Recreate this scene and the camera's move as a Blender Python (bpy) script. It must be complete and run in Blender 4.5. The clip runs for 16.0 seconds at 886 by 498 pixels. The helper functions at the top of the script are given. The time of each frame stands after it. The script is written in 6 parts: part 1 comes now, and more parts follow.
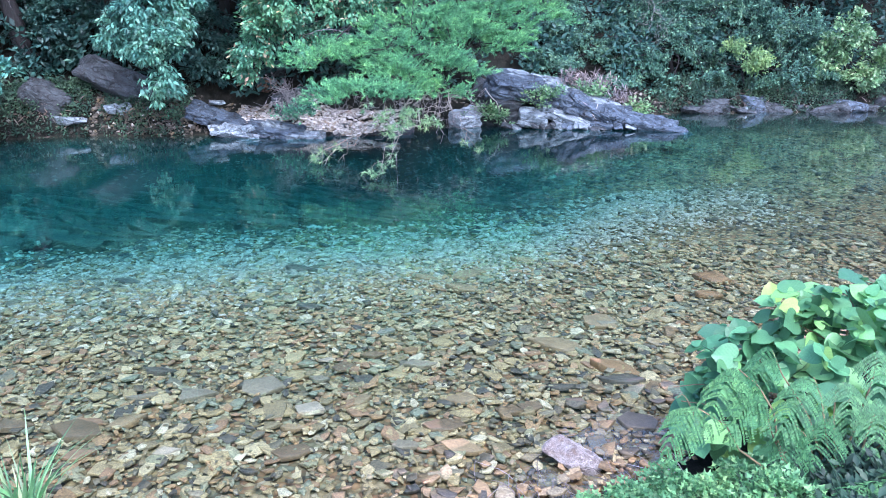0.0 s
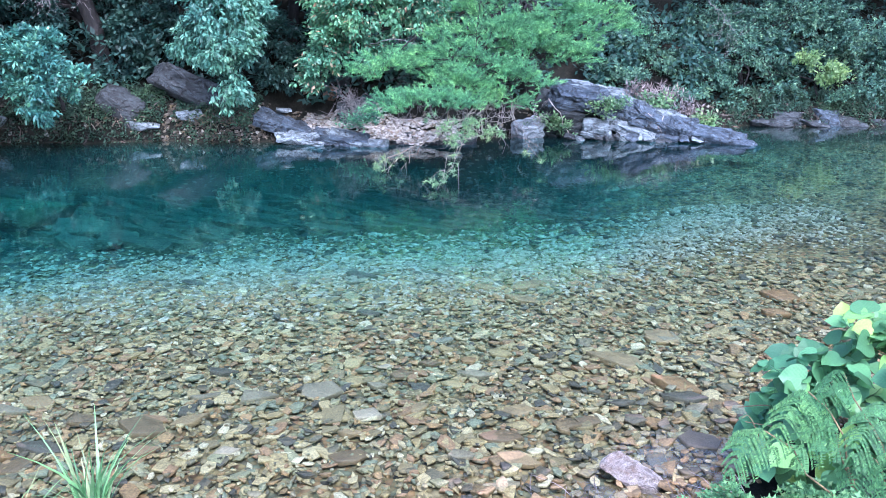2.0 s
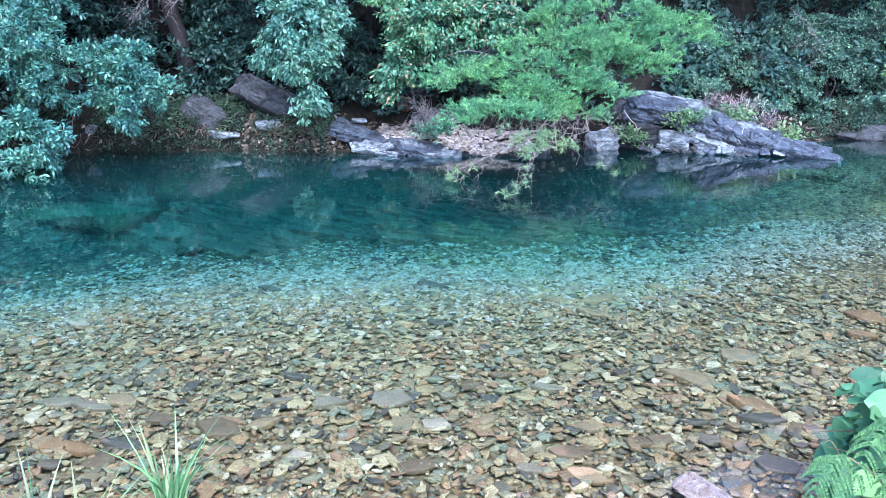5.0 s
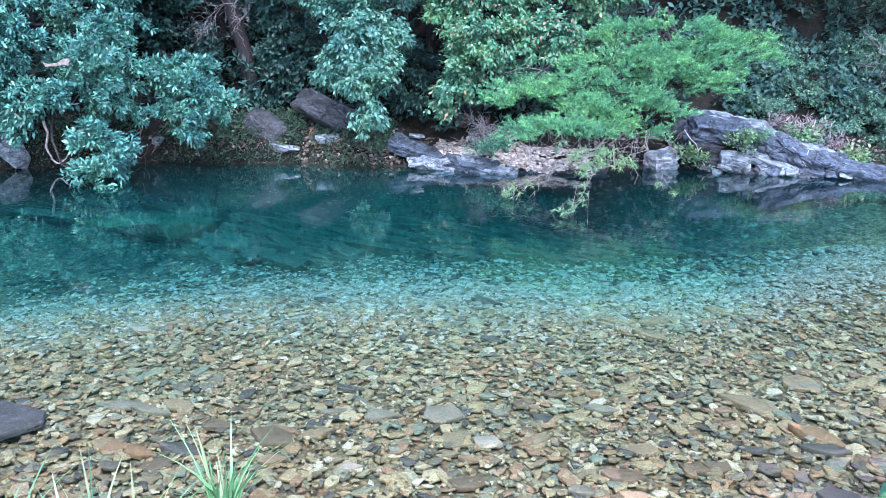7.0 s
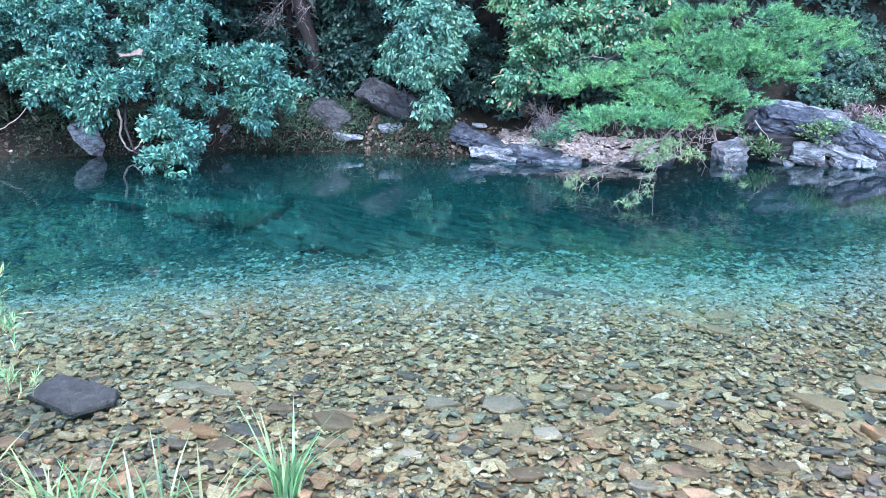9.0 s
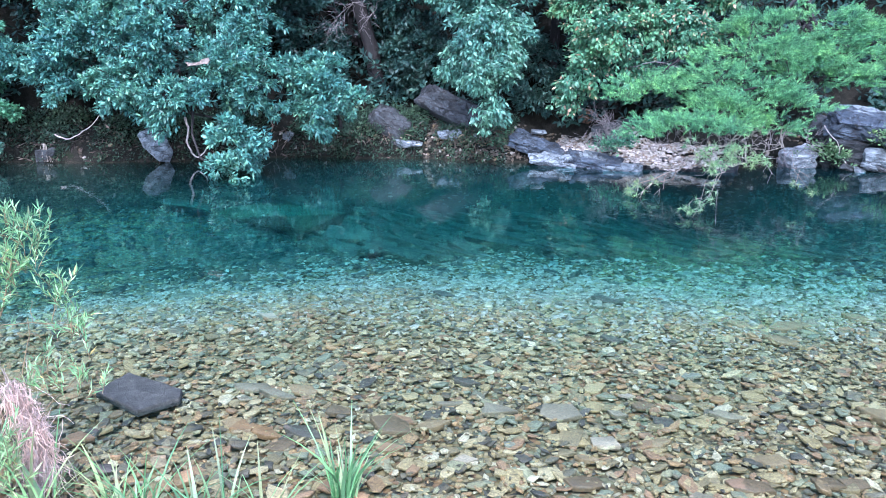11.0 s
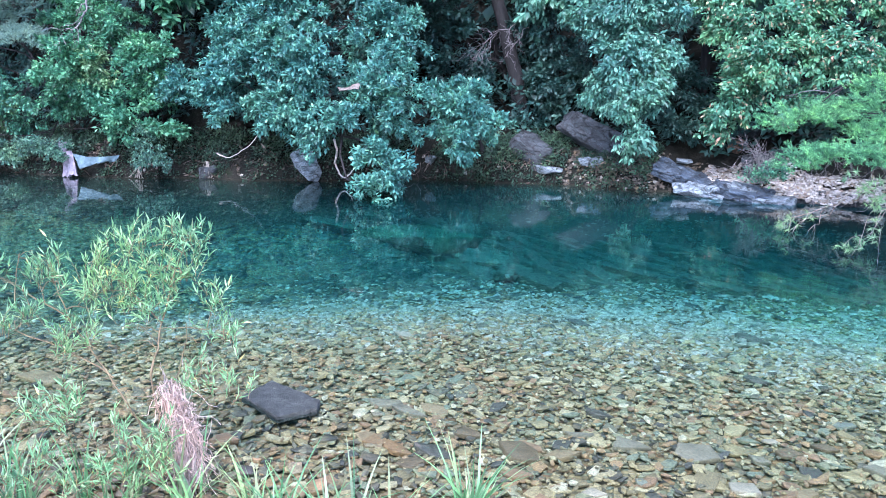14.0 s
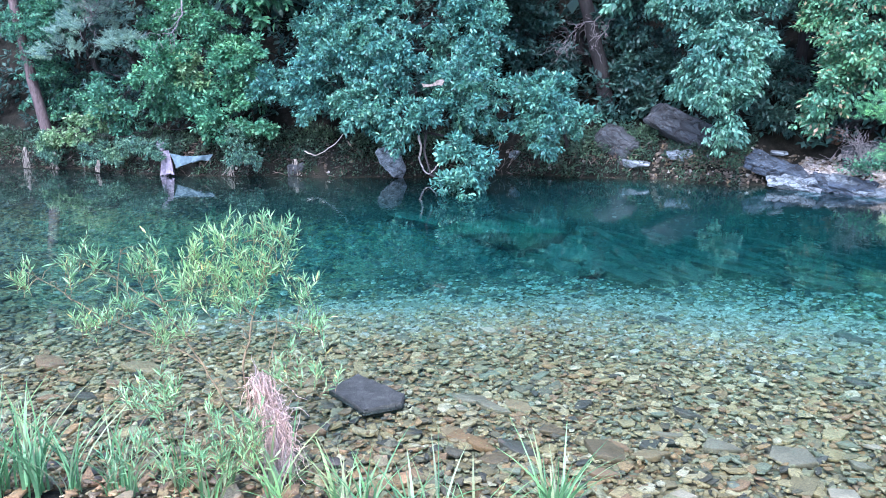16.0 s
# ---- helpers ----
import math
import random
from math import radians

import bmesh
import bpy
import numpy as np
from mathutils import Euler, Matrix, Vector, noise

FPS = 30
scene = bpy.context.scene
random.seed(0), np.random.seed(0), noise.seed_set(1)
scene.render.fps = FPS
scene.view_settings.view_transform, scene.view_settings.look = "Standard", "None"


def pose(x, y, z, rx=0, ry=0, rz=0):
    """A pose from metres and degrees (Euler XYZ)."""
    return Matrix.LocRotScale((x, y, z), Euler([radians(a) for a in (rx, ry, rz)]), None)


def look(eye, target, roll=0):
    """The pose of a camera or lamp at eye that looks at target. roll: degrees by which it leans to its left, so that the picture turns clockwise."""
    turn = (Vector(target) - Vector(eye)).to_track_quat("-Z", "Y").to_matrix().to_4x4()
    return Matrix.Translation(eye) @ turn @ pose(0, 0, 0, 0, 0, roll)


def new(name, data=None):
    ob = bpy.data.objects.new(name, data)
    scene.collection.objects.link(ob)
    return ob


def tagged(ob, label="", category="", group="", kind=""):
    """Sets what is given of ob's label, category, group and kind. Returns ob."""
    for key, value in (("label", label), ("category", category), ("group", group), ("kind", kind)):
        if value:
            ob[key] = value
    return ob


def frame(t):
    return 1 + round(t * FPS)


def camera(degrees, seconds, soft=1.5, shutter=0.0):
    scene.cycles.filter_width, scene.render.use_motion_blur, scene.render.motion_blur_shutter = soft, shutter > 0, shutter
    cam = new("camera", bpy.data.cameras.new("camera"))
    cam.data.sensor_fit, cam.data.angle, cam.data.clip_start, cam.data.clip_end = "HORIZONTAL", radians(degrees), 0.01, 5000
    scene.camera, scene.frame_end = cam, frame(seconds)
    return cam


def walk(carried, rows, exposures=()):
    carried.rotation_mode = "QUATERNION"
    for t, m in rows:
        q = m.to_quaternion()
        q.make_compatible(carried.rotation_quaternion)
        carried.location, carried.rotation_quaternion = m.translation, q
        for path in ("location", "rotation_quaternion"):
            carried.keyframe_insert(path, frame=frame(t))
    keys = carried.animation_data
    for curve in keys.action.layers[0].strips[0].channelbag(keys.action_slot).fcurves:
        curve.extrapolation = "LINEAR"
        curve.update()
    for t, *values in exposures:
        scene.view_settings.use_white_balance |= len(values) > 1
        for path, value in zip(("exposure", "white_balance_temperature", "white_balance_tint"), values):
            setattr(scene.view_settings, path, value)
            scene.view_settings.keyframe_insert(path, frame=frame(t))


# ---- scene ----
EXPO, KELVIN, TINT = 2.3, 5450, 24

cam = camera(58.0, 16.0, soft=0.9)
PATH = [
    (0, (0.004, -0.004, 2.4), (0.003, 1.918, 1.849), 0.1),
    (0.5, (0.002, -0.005, 2.403), (-0.04, 1.918, 1.854), 0.1),
    (1, (-0.002, -0.002, 2.404), (-0.08, 1.922, 1.861), 0.2),
    (1.5, (-0.007, -0.005, 2.404), (-0.12, 1.918, 1.866), 0.3),
    (2, (-0.006, -0.004, 2.402), (-0.155, 1.919, 1.873), 0.3),
    (2.5, (-0.01, -0.008, 2.405), (-0.195, 1.915, 1.889), 0.1),
    (3, (-0.012, -0.011, 2.404), (-0.237, 1.91, 1.892), 0.0),
    (3.5, (-0.017, -0.013, 2.405), (-0.276, 1.902, 1.89), 0.1),
    (4, (-0.016, -0.013, 2.41), (-0.302, 1.898, 1.893), 0.0),
    (6.5, (-0.032, -0.026, 2.412), (-0.439, 1.874, 1.939), 0.6),
    (7, (-0.035, -0.022, 2.411), (-0.492, 1.869, 1.944), 0.6),
    (7.5, (-0.042, -0.019, 2.409), (-0.546, 1.859, 1.943), 0.6),
    (8, (-0.044, -0.011, 2.403), (-0.584, 1.854, 1.923), 0.5),
    (8.5, (-0.048, -0.011, 2.401), (-0.616, 1.842, 1.907), 0.5),
    (9, (-0.047, -0.015, 2.401), (-0.647, 1.828, 1.909), 0.4),
    (11.5, (-0.047, -0.027, 2.402), (-0.814, 1.759, 1.928), -0.1),
    (12, (-0.043, -0.038, 2.409), (-0.841, 1.735, 1.939), -0.0),
    (12.5, (-0.04, -0.04, 2.409), (-0.893, 1.709, 1.949), -0.0),
    (13, (-0.04, -0.046, 2.414), (-0.973, 1.666, 1.971), -0.1),
    (13.5, (-0.045, -0.046, 2.409), (-1.045, 1.633, 1.983), 0.2),
    (14, (-0.046, -0.046, 2.408), (-1.09, 1.609, 1.991), 0.2),
    (14.5, (-0.044, -0.051, 2.41), (-1.128, 1.576, 1.99), -0.0),
    (15, (-0.044, -0.049, 2.411), (-1.172, 1.547, 1.986), -0.4),
    (15.5, (-0.047, -0.044, 2.407), (-1.22, 1.52, 1.981), -0.8),
    (16, (-0.052, -0.043, 2.407), (-1.265, 1.489, 1.981), -1.1),
]
walk(cam, [(t, look(eye, target, roll)) for t, eye, target, roll in PATH],
     exposures=[(0.0, EXPO - 0.08, KELVIN, TINT), (4.0, EXPO, KELVIN, TINT), (16.0, EXPO + 0.02, KELVIN, TINT)])

# ---------------------------------------------------------------- light
world = bpy.data.worlds.new("sky")
scene.world = world
world.use_nodes = True
wn = world.node_tree
sky = wn.nodes.new("ShaderNodeTexSky")
sky.sky_type = "NISHITA"
sky.sun_disc = False
sky.sun_elevation = radians(48)
sky.sun_rotation = radians(160)
sky.air_density = 1.0
sky.dust_density = 2.5
wn.links.new(sky.outputs[0], wn.nodes["Background"].inputs[0])
wn.nodes["Background"].inputs[1].default_value = 0.15
sun_data = bpy.data.lights.new("sun", "SUN")
sun_data.energy = 1.2
sun_data.angle = radians(35)
sun_data.color = (1.0, 0.97, 0.92)
sun = new("sun", sun_data)
sun.matrix_world = look((3, -6, 26), (-3, 12, 0))


# ---------------------------------------------------------------- materials
def material(name, rough=0.6):
    m = bpy.data.materials.new(name)
    m.use_nodes = True
    n = m.node_tree.nodes
    b = n["Principled BSDF"]
    b.inputs["Roughness"].default_value = rough
    return m, m.node_tree, b


def node(nt, kind, **values):
    n = nt.nodes.new(kind)
    for key, value in values.items():
        n.inputs[key].default_value = value
    return n


def ramp(nt, fac, stops, mode="LINEAR"):
    r = nt.nodes.new("ShaderNodeValToRGB")
    r.color_ramp.interpolation = mode
    el = r.color_ramp.elements
    while len(el) < len(stops):
        el.new(0.5)
    for e, (p, c) in zip(el, stops):
        e.position, e.color = p, (*c, 1)
    nt.links.new(fac, r.inputs[0])
    return r.outputs[0]


def mixed(nt, fac, a, b, mode="MIX"):
    m = nt.nodes.new("ShaderNodeMix")
    m.data_type, m.blend_type = "RGBA", mode
    for sock, v in ((m.inputs[0], fac), (m.inputs[6], a), (m.inputs[7], b)):
        if isinstance(v, bpy.types.NodeSocket):
            nt.links.new(v, sock)
        elif isinstance(v, tuple):
            sock.default_value = (*v, 1)
        else:
            sock.default_value = v
    return m.outputs[2]


def noise_of(nt, scale, detail=4.0, rough=0.55, vector=None, stretch=None):
    co = nt.nodes.new("ShaderNodeTexCoord").outputs["Object"] if vector is None else vector
    if stretch:
        mp = nt.nodes.new("ShaderNodeMapping")
        mp.inputs["Scale"].default_value = stretch
        nt.links.new(co, mp.inputs[0])
        co = mp.outputs[0]
    t = node(nt, "ShaderNodeTexNoise", Scale=scale, Detail=detail, Roughness=rough)
    nt.links.new(co, t.inputs["Vector"])
    return t.outputs["Fac"]


def bump(nt, bsdf, height, strength=0.4, distance=0.02):
    b = node(nt, "ShaderNodeBump", Strength=strength, Distance=distance)
    nt.links.new(height, b.inputs["Height"])
    nt.links.new(b.outputs[0], bsdf.inputs["Normal"])


def position(nt):
    return nt.nodes.new("ShaderNodeNewGeometry").outputs["Position"]


STONE_TONES = [(0.0, (0.30, 0.235, 0.115)), (0.12, (0.20, 0.16, 0.085)), (0.24, (0.335, 0.27, 0.14)), (0.36, (0.135, 0.12, 0.078)),
               (0.44, (0.24, 0.23, 0.135)), (0.56, (0.32, 0.205, 0.10)), (0.65, (0.078, 0.071, 0.054)), (0.70, (0.39, 0.325, 0.185)),
               (0.79, (0.18, 0.195, 0.13)), (0.87, (0.26, 0.16, 0.088)), (0.95, (0.46, 0.41, 0.275))]


def stone_material(name, source, tones=STONE_TONES, rough=0.55):
    m, nt, b = material(name, rough)
    if source == "object":
        rnd = nt.nodes.new("ShaderNodeObjectInfo").outputs["Random"]
    else:
        rnd = nt.nodes.new("ShaderNodeNewGeometry").outputs["Random Per Island"]
    tone = ramp(nt, rnd, tones, "CONSTANT")
    pos = position(nt)
    grain = noise_of(nt, 80, 6, 0.7, pos)
    blotch = noise_of(nt, 9, 3, 0.6, pos)
    c = mixed(nt, 0.95, tone, ramp(nt, grain, [(0.36, (0.56, 0.55, 0.54)), (0.5, (1.0, 1.0, 0.97)), (0.64, (1.42, 1.39, 1.3))]), "MULTIPLY")
    streak = noise_of(nt, 21, 4, 0.7, pos, (1, 2.6, 1))
    c = mixed(nt, 0.6, c, ramp(nt, streak, [(0.35, (0.6, 0.6, 0.6)), (0.65, (1.25, 1.25, 1.22))]), "MULTIPLY")
    c = mixed(nt, ramp(nt, blotch, [(0.52, (0, 0, 0)), (0.7, (0.55, 0.55, 0.55))]), c, (0.21, 0.155, 0.07))
    nt.links.new(c, b.inputs["Base Color"])
    bump(nt, b, grain, 0.35, 0.008)
    return m


def plain_rock(name, dark, light, rust=(0.2, 0.13, 0.07), scale=3.0, stretch=(1, 1, 2.2), rough=0.7, cracks=0.8):
    m, nt, b = material(name, rough)
    co = nt.nodes.new("ShaderNodeTexCoord").outputs["Object"]
    big = noise_of(nt, scale, 6, 0.62, co, stretch)
    fine = noise_of(nt, scale * 14, 5, 0.7, co)
    veins = noise_of(nt, scale * 1.7, 8, 0.7, co, (1.3, 1.3, 3.5))
    c = ramp(nt, big, [(0.32, dark), (0.52, tuple((p + q) / 2 for p, q in zip(dark, light))), (0.68, light)])
    c = mixed(nt, ramp(nt, veins, [(0.56, (0, 0, 0)), (0.66, (0.5, 0.5, 0.5))]), c, rust)
    c = mixed(nt, 1.0, c, ramp(nt, fine, [(0.32, (0.5, 0.5, 0.5)), (0.5, (0.95, 0.95, 0.95)), (0.68, (1.5, 1.5, 1.5))]), "MULTIPLY")
    nt.links.new(c, b.inputs["Base Color"])
    crack = nt.nodes.new("ShaderNodeTexVoronoi")
    crack.feature = "DISTANCE_TO_EDGE"
    crack.inputs["Scale"].default_value = scale * 1.1
    wob = nt.nodes.new("ShaderNodeMapping")
    wob.inputs["Scale"].default_value = (0.55, 0.8, 1.9)
    soft_co = node(nt, "ShaderNodeTexNoise", Scale=scale * 1.5, Detail=3.0)
    nt.links.new(co, soft_co.inputs["Vector"])
    nt.links.new(mixed(nt, 0.12, co, soft_co.outputs["Color"]), wob.inputs[0])
    nt.links.new(wob.outputs[0], crack.inputs["Vector"])
    line = ramp(nt, crack.outputs["Distance"], [(0.0, (0.1, 0.1, 0.1)), (0.018, (0.35, 0.35, 0.35)), (0.045, (1, 1, 1))])
    c = mixed(nt, cracks, c, line, "MULTIPLY")
    nt.links.new(c, b.inputs["Base Color"])
    h = mixed(nt, 0.5 * cracks, mixed(nt, 0.5, big, fine), line)
    bump(nt, b, h, 0.85, 0.07)
    return m


def leaf_material(name, tones, rough=0.42, through_light=0.25, cool=(1.0, 1.0, 1.0), single=False, tuft=0.0):
    tones = [(p, (c[0] * cool[0], c[1] * cool[1], c[2] * cool[2] * 1.15)) for p, c in tones]
    m, nt, b = material(name, rough)
    if single:
        rnd = nt.nodes.new("ShaderNodeObjectInfo").outputs["Random"]
    else:
        rnd = nt.nodes.new("ShaderNodeNewGeometry").outputs["Random Per Island"]
    c = ramp(nt, rnd, tones)
    pos = position(nt)
    if single:
        cut = nt.nodes.new("ShaderNodeSeparateXYZ")
        nt.links.new(nt.nodes.new("ShaderNodeTexCoord").outputs["Object"], cut.inputs[0])
        off = nt.nodes.new("ShaderNodeMath")
        off.operation = "ABSOLUTE"
        nt.links.new(cut.outputs[1], off.inputs[0])
        slant = nt.nodes.new("ShaderNodeMath")
        slant.operation = "SUBTRACT"
        nt.links.new(cut.outputs[0], slant.inputs[0])
        nt.links.new(off.outputs[0], slant.inputs[1])
        saw = nt.nodes.new("ShaderNodeMath")
        saw.operation = "PINGPONG"
        saw.inputs[1].default_value = 0.085
        nt.links.new(slant.outputs[0], saw.inputs[0])
        vein = nt.nodes.new("ShaderNodeMath")
        vein.operation = "MINIMUM"
        nt.links.new(saw.outputs[0], vein.inputs[0])
        nt.links.new(off.outputs[0], vein.inputs[1])
        c = mixed(nt, 0.35, c, ramp(nt, vein.outputs[0], [(0.0, (1.5, 1.4, 1.2)), (0.018, (1.0, 1.0, 1.0)), (0.085, (0.85, 0.88, 0.9))]), "MULTIPLY")
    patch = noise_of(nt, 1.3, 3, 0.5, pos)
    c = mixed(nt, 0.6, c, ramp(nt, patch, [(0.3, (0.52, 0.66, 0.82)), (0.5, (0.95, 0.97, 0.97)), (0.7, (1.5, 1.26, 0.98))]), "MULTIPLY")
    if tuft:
        # noise puts lit tufts and bluish shaded hollows into the leaf colour
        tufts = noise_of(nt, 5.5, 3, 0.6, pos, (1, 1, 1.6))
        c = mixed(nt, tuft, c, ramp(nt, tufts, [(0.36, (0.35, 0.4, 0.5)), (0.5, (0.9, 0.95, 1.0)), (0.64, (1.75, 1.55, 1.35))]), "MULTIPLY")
    wn_ = nt.nodes.new("ShaderNodeTexWhiteNoise")
    wn_.noise_dimensions = "1D"
    nt.links.new(rnd, wn_.inputs["W"])
    c = mixed(nt, 0.85, c, ramp(nt, wn_.outputs["Value"], [(0.0, (0.5, 0.52, 0.56)), (0.6, (1.0, 1.0, 1.0)), (1.0, (1.4, 1.38, 1.38))]), "MULTIPLY")
    fine = noise_of(nt, 120, 2, 0.5, pos)
    c = mixed(nt, 0.5, c, ramp(nt, fine, [(0.3, (0.8, 0.8, 0.8)), (0.7, (1.18, 1.18, 1.15))]), "MULTIPLY")
    nt.links.new(c, b.inputs["Base Color"])
    b.inputs["Specular IOR Level"].default_value = 0.38
    tr = nt.nodes.new("ShaderNodeBsdfTranslucent")
    nt.links.new(c, tr.inputs[0])
    mx = nt.nodes.new("ShaderNodeMixShader")
    mx.inputs[0].default_value = through_light
    out = nt.nodes["Material Output"]
    nt.links.new(b.outputs[0], mx.inputs[1])
    nt.links.new(tr.outputs[0], mx.inputs[2])
    nt.links.new(mx.outputs[0], out.inputs[0])
    return m


def bark_material(name, dark, light):
    m, nt, b = material(name, 0.85)
    co = nt.nodes.new("ShaderNodeTexCoord").outputs["Object"]
    t = noise_of(nt, 9, 6, 0.65, co, (2.5, 2.5, 0.5))
    nt.links.new(ramp(nt, t, [(0.35, dark), (0.65, light)]), b.inputs["Base Color"])
    bump(nt, b, t, 0.8, 0.03)
    return m


# the ground: gravel under water, soil with litter and moss above it
M_GROUND, nt, b = material("river_ground", 0.9)
b.inputs["Specular IOR Level"].default_value = 0.12
pos = position(nt)
vor = node(nt, "ShaderNodeTexVoronoi", Scale=22.0)
nt.links.new(pos, vor.inputs["Vector"])
sepc = nt.nodes.new("ShaderNodeSeparateColor")
nt.links.new(vor.outputs["Color"], sepc.inputs[0])
gravel = ramp(nt, sepc.outputs[0], STONE_TONES, "CONSTANT")
# gaps between pebbles darkened in colour, for silt and shadow alike
gravel = mixed(nt, 0.9, gravel, ramp(nt, vor.outputs["Distance"], [(0.25, (0.85, 0.83, 0.79)), (0.75, (0.45, 0.43, 0.41))]), "MULTIPLY")
n1 = noise_of(nt, 2.2, 6, 0.65, pos)
n2 = noise_of(nt, 26, 5, 0.7, pos)
# soil tones near black: the shade under the trees is in the colour
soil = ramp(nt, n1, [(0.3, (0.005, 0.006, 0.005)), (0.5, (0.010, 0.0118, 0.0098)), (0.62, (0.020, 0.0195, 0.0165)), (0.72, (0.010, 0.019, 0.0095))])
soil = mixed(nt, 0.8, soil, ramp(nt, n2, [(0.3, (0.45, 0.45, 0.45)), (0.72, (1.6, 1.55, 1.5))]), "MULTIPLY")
sep = nt.nodes.new("ShaderNodeSeparateXYZ")
nt.links.new(pos, sep.inputs[0])
shore = node(nt, "ShaderNodeMapRange")
shore.inputs[1].default_value, shore.inputs[2].default_value = -0.02, 0.03
nt.links.new(sep.outputs[2], shore.inputs[0])
# bed colour blends to darker tones between 0.62 and 1 m down
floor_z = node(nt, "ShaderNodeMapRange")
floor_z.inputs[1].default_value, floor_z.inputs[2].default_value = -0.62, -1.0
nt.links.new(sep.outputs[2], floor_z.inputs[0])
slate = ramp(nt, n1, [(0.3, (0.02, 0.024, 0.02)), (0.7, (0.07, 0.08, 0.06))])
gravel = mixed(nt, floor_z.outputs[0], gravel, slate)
# bed painted dark towards the far shore, for the dim water below the trees
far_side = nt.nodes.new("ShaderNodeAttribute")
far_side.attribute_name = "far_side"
far_shade = ramp(nt, n1, [(0.3, (0.018, 0.018, 0.013)), (0.7, (0.06, 0.055, 0.04))])
gravel = mixed(nt, far_side.outputs["Fac"], gravel, far_shade)
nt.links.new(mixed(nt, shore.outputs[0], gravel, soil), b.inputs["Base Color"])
bump(nt, b, mixed(nt, 0.5, n2, vor.outputs["Distance"]), 0.7, 0.03)

M_STONE = stone_material("bed_stone", "object")
M_STONES = stone_material("bed_stones", "island")
M_DEEP = stone_material("pale_bed_stones", "island",
                        [(0.0, (0.33, 0.31, 0.235)), (0.16, (0.40, 0.38, 0.31)), (0.32, (0.25, 0.23, 0.17)), (0.48, (0.42, 0.40, 0.33)),
                         (0.6, (0.26, 0.22, 0.145)), (0.72, (0.31, 0.29, 0.22)), (0.82, (0.12, 0.115, 0.09)), (0.92, (0.43, 0.41, 0.35))])
M_SHARDS = stone_material("leaf_litter_shards", "island",
                          [(0.0, (0.22, 0.215, 0.205)), (0.25, (0.34, 0.335, 0.33)), (0.5, (0.13, 0.12, 0.11)), (0.62, (0.42, 0.41, 0.41)), (0.85, (0.18, 0.14, 0.115))])
M_SLATES = stone_material("dark_slates", "island", [(0.0, (0.03, 0.033, 0.027)), (0.3, (0.06, 0.065, 0.05)), (0.55, (0.085, 0.09, 0.066)), (0.85, (0.12, 0.125, 0.095)), (0.97, (0.22, 0.22, 0.18))])
M_CHANNEL = stone_material("channel_stones", "island", [(0.0, (0.05, 0.043, 0.028)), (0.25, (0.09, 0.076, 0.046)), (0.5, (0.13, 0.11, 0.068)), (0.68, (0.03, 0.029, 0.023)), (0.82, (0.18, 0.155, 0.10)), (0.94, (0.25, 0.225, 0.165))])
# darker copy of the channel tones; dim upstream water is put into the stones
M_SHADED = stone_material("silted_stones", "island", [(0.0, (0.026, 0.026, 0.02)), (0.3, (0.045, 0.043, 0.032)), (0.6, (0.065, 0.06, 0.043)), (0.8, (0.018, 0.018, 0.016)), (0.9, (0.10, 0.095, 0.07))])
M_SHORE = stone_material("wet_rusty_stones", "island", [(0.0, (0.20, 0.14, 0.075)), (0.22, (0.115, 0.095, 0.065)), (0.45, (0.25, 0.165, 0.085)), (0.62, (0.065, 0.06, 0.048)), (0.74, (0.22, 0.19, 0.125)), (0.9, (0.29, 0.225, 0.135))])
M_CRUMBS = stone_material("bank_crumbs", "island",
                          [(0.0, (0.03, 0.026, 0.02)), (0.4, (0.055, 0.046, 0.036)), (0.75, (0.11, 0.10, 0.085)), (0.93, (0.26, 0.26, 0.25))])
M_SLATE = plain_rock("blue_grey_slate", (0.012, 0.021, 0.032), (0.078, 0.115, 0.16), (0.23, 0.295, 0.345), scale=5.0, stretch=(0.8, 1, 2.0), cracks=0.9)
M_PALE = plain_rock("pale_grey_rock", (0.05, 0.07, 0.085), (0.27, 0.335, 0.375), (0.11, 0.13, 0.13), scale=5.0, stretch=(0.8, 1, 1.9), cracks=0.8)
M_WHITEROCK = plain_rock("whitish_rock", (0.11, 0.14, 0.16), (0.40, 0.47, 0.51), (0.15, 0.17, 0.17), scale=5.0, stretch=(0.8, 1, 1.9), cracks=0.7)
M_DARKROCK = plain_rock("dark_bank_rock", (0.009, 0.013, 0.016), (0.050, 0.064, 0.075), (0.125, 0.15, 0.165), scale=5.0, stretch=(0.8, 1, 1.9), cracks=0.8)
M_WETSLAB = plain_rock("wet_dark_slab", (0.026, 0.030, 0.025), (0.085, 0.094, 0.08), (0.16, 0.165, 0.14), scale=7, rough=0.75, cracks=0.25)
M_PURPLE = plain_rock("pinkish_stone", (0.22, 0.165, 0.13), (0.58, 0.55, 0.55), (0.26, 0.17, 0.10), scale=9, cracks=0.3)
M_RED = plain_rock("red_brown_stone", (0.09, 0.05, 0.03), (0.26, 0.17, 0.11), (0.2, 0.1, 0.05))
M_GREENSLAB = plain_rock("green_sunken_slab", (0.07, 0.086, 0.042), (0.155, 0.175, 0.082), (0.12, 0.13, 0.06), scale=4.0, cracks=0.5)
M_SUNK = plain_rock("sunken_slab", (0.055, 0.062, 0.04), (0.135, 0.14, 0.088), (0.10, 0.10, 0.055), scale=4.0, stretch=(0.5, 1, 1), cracks=0.5)

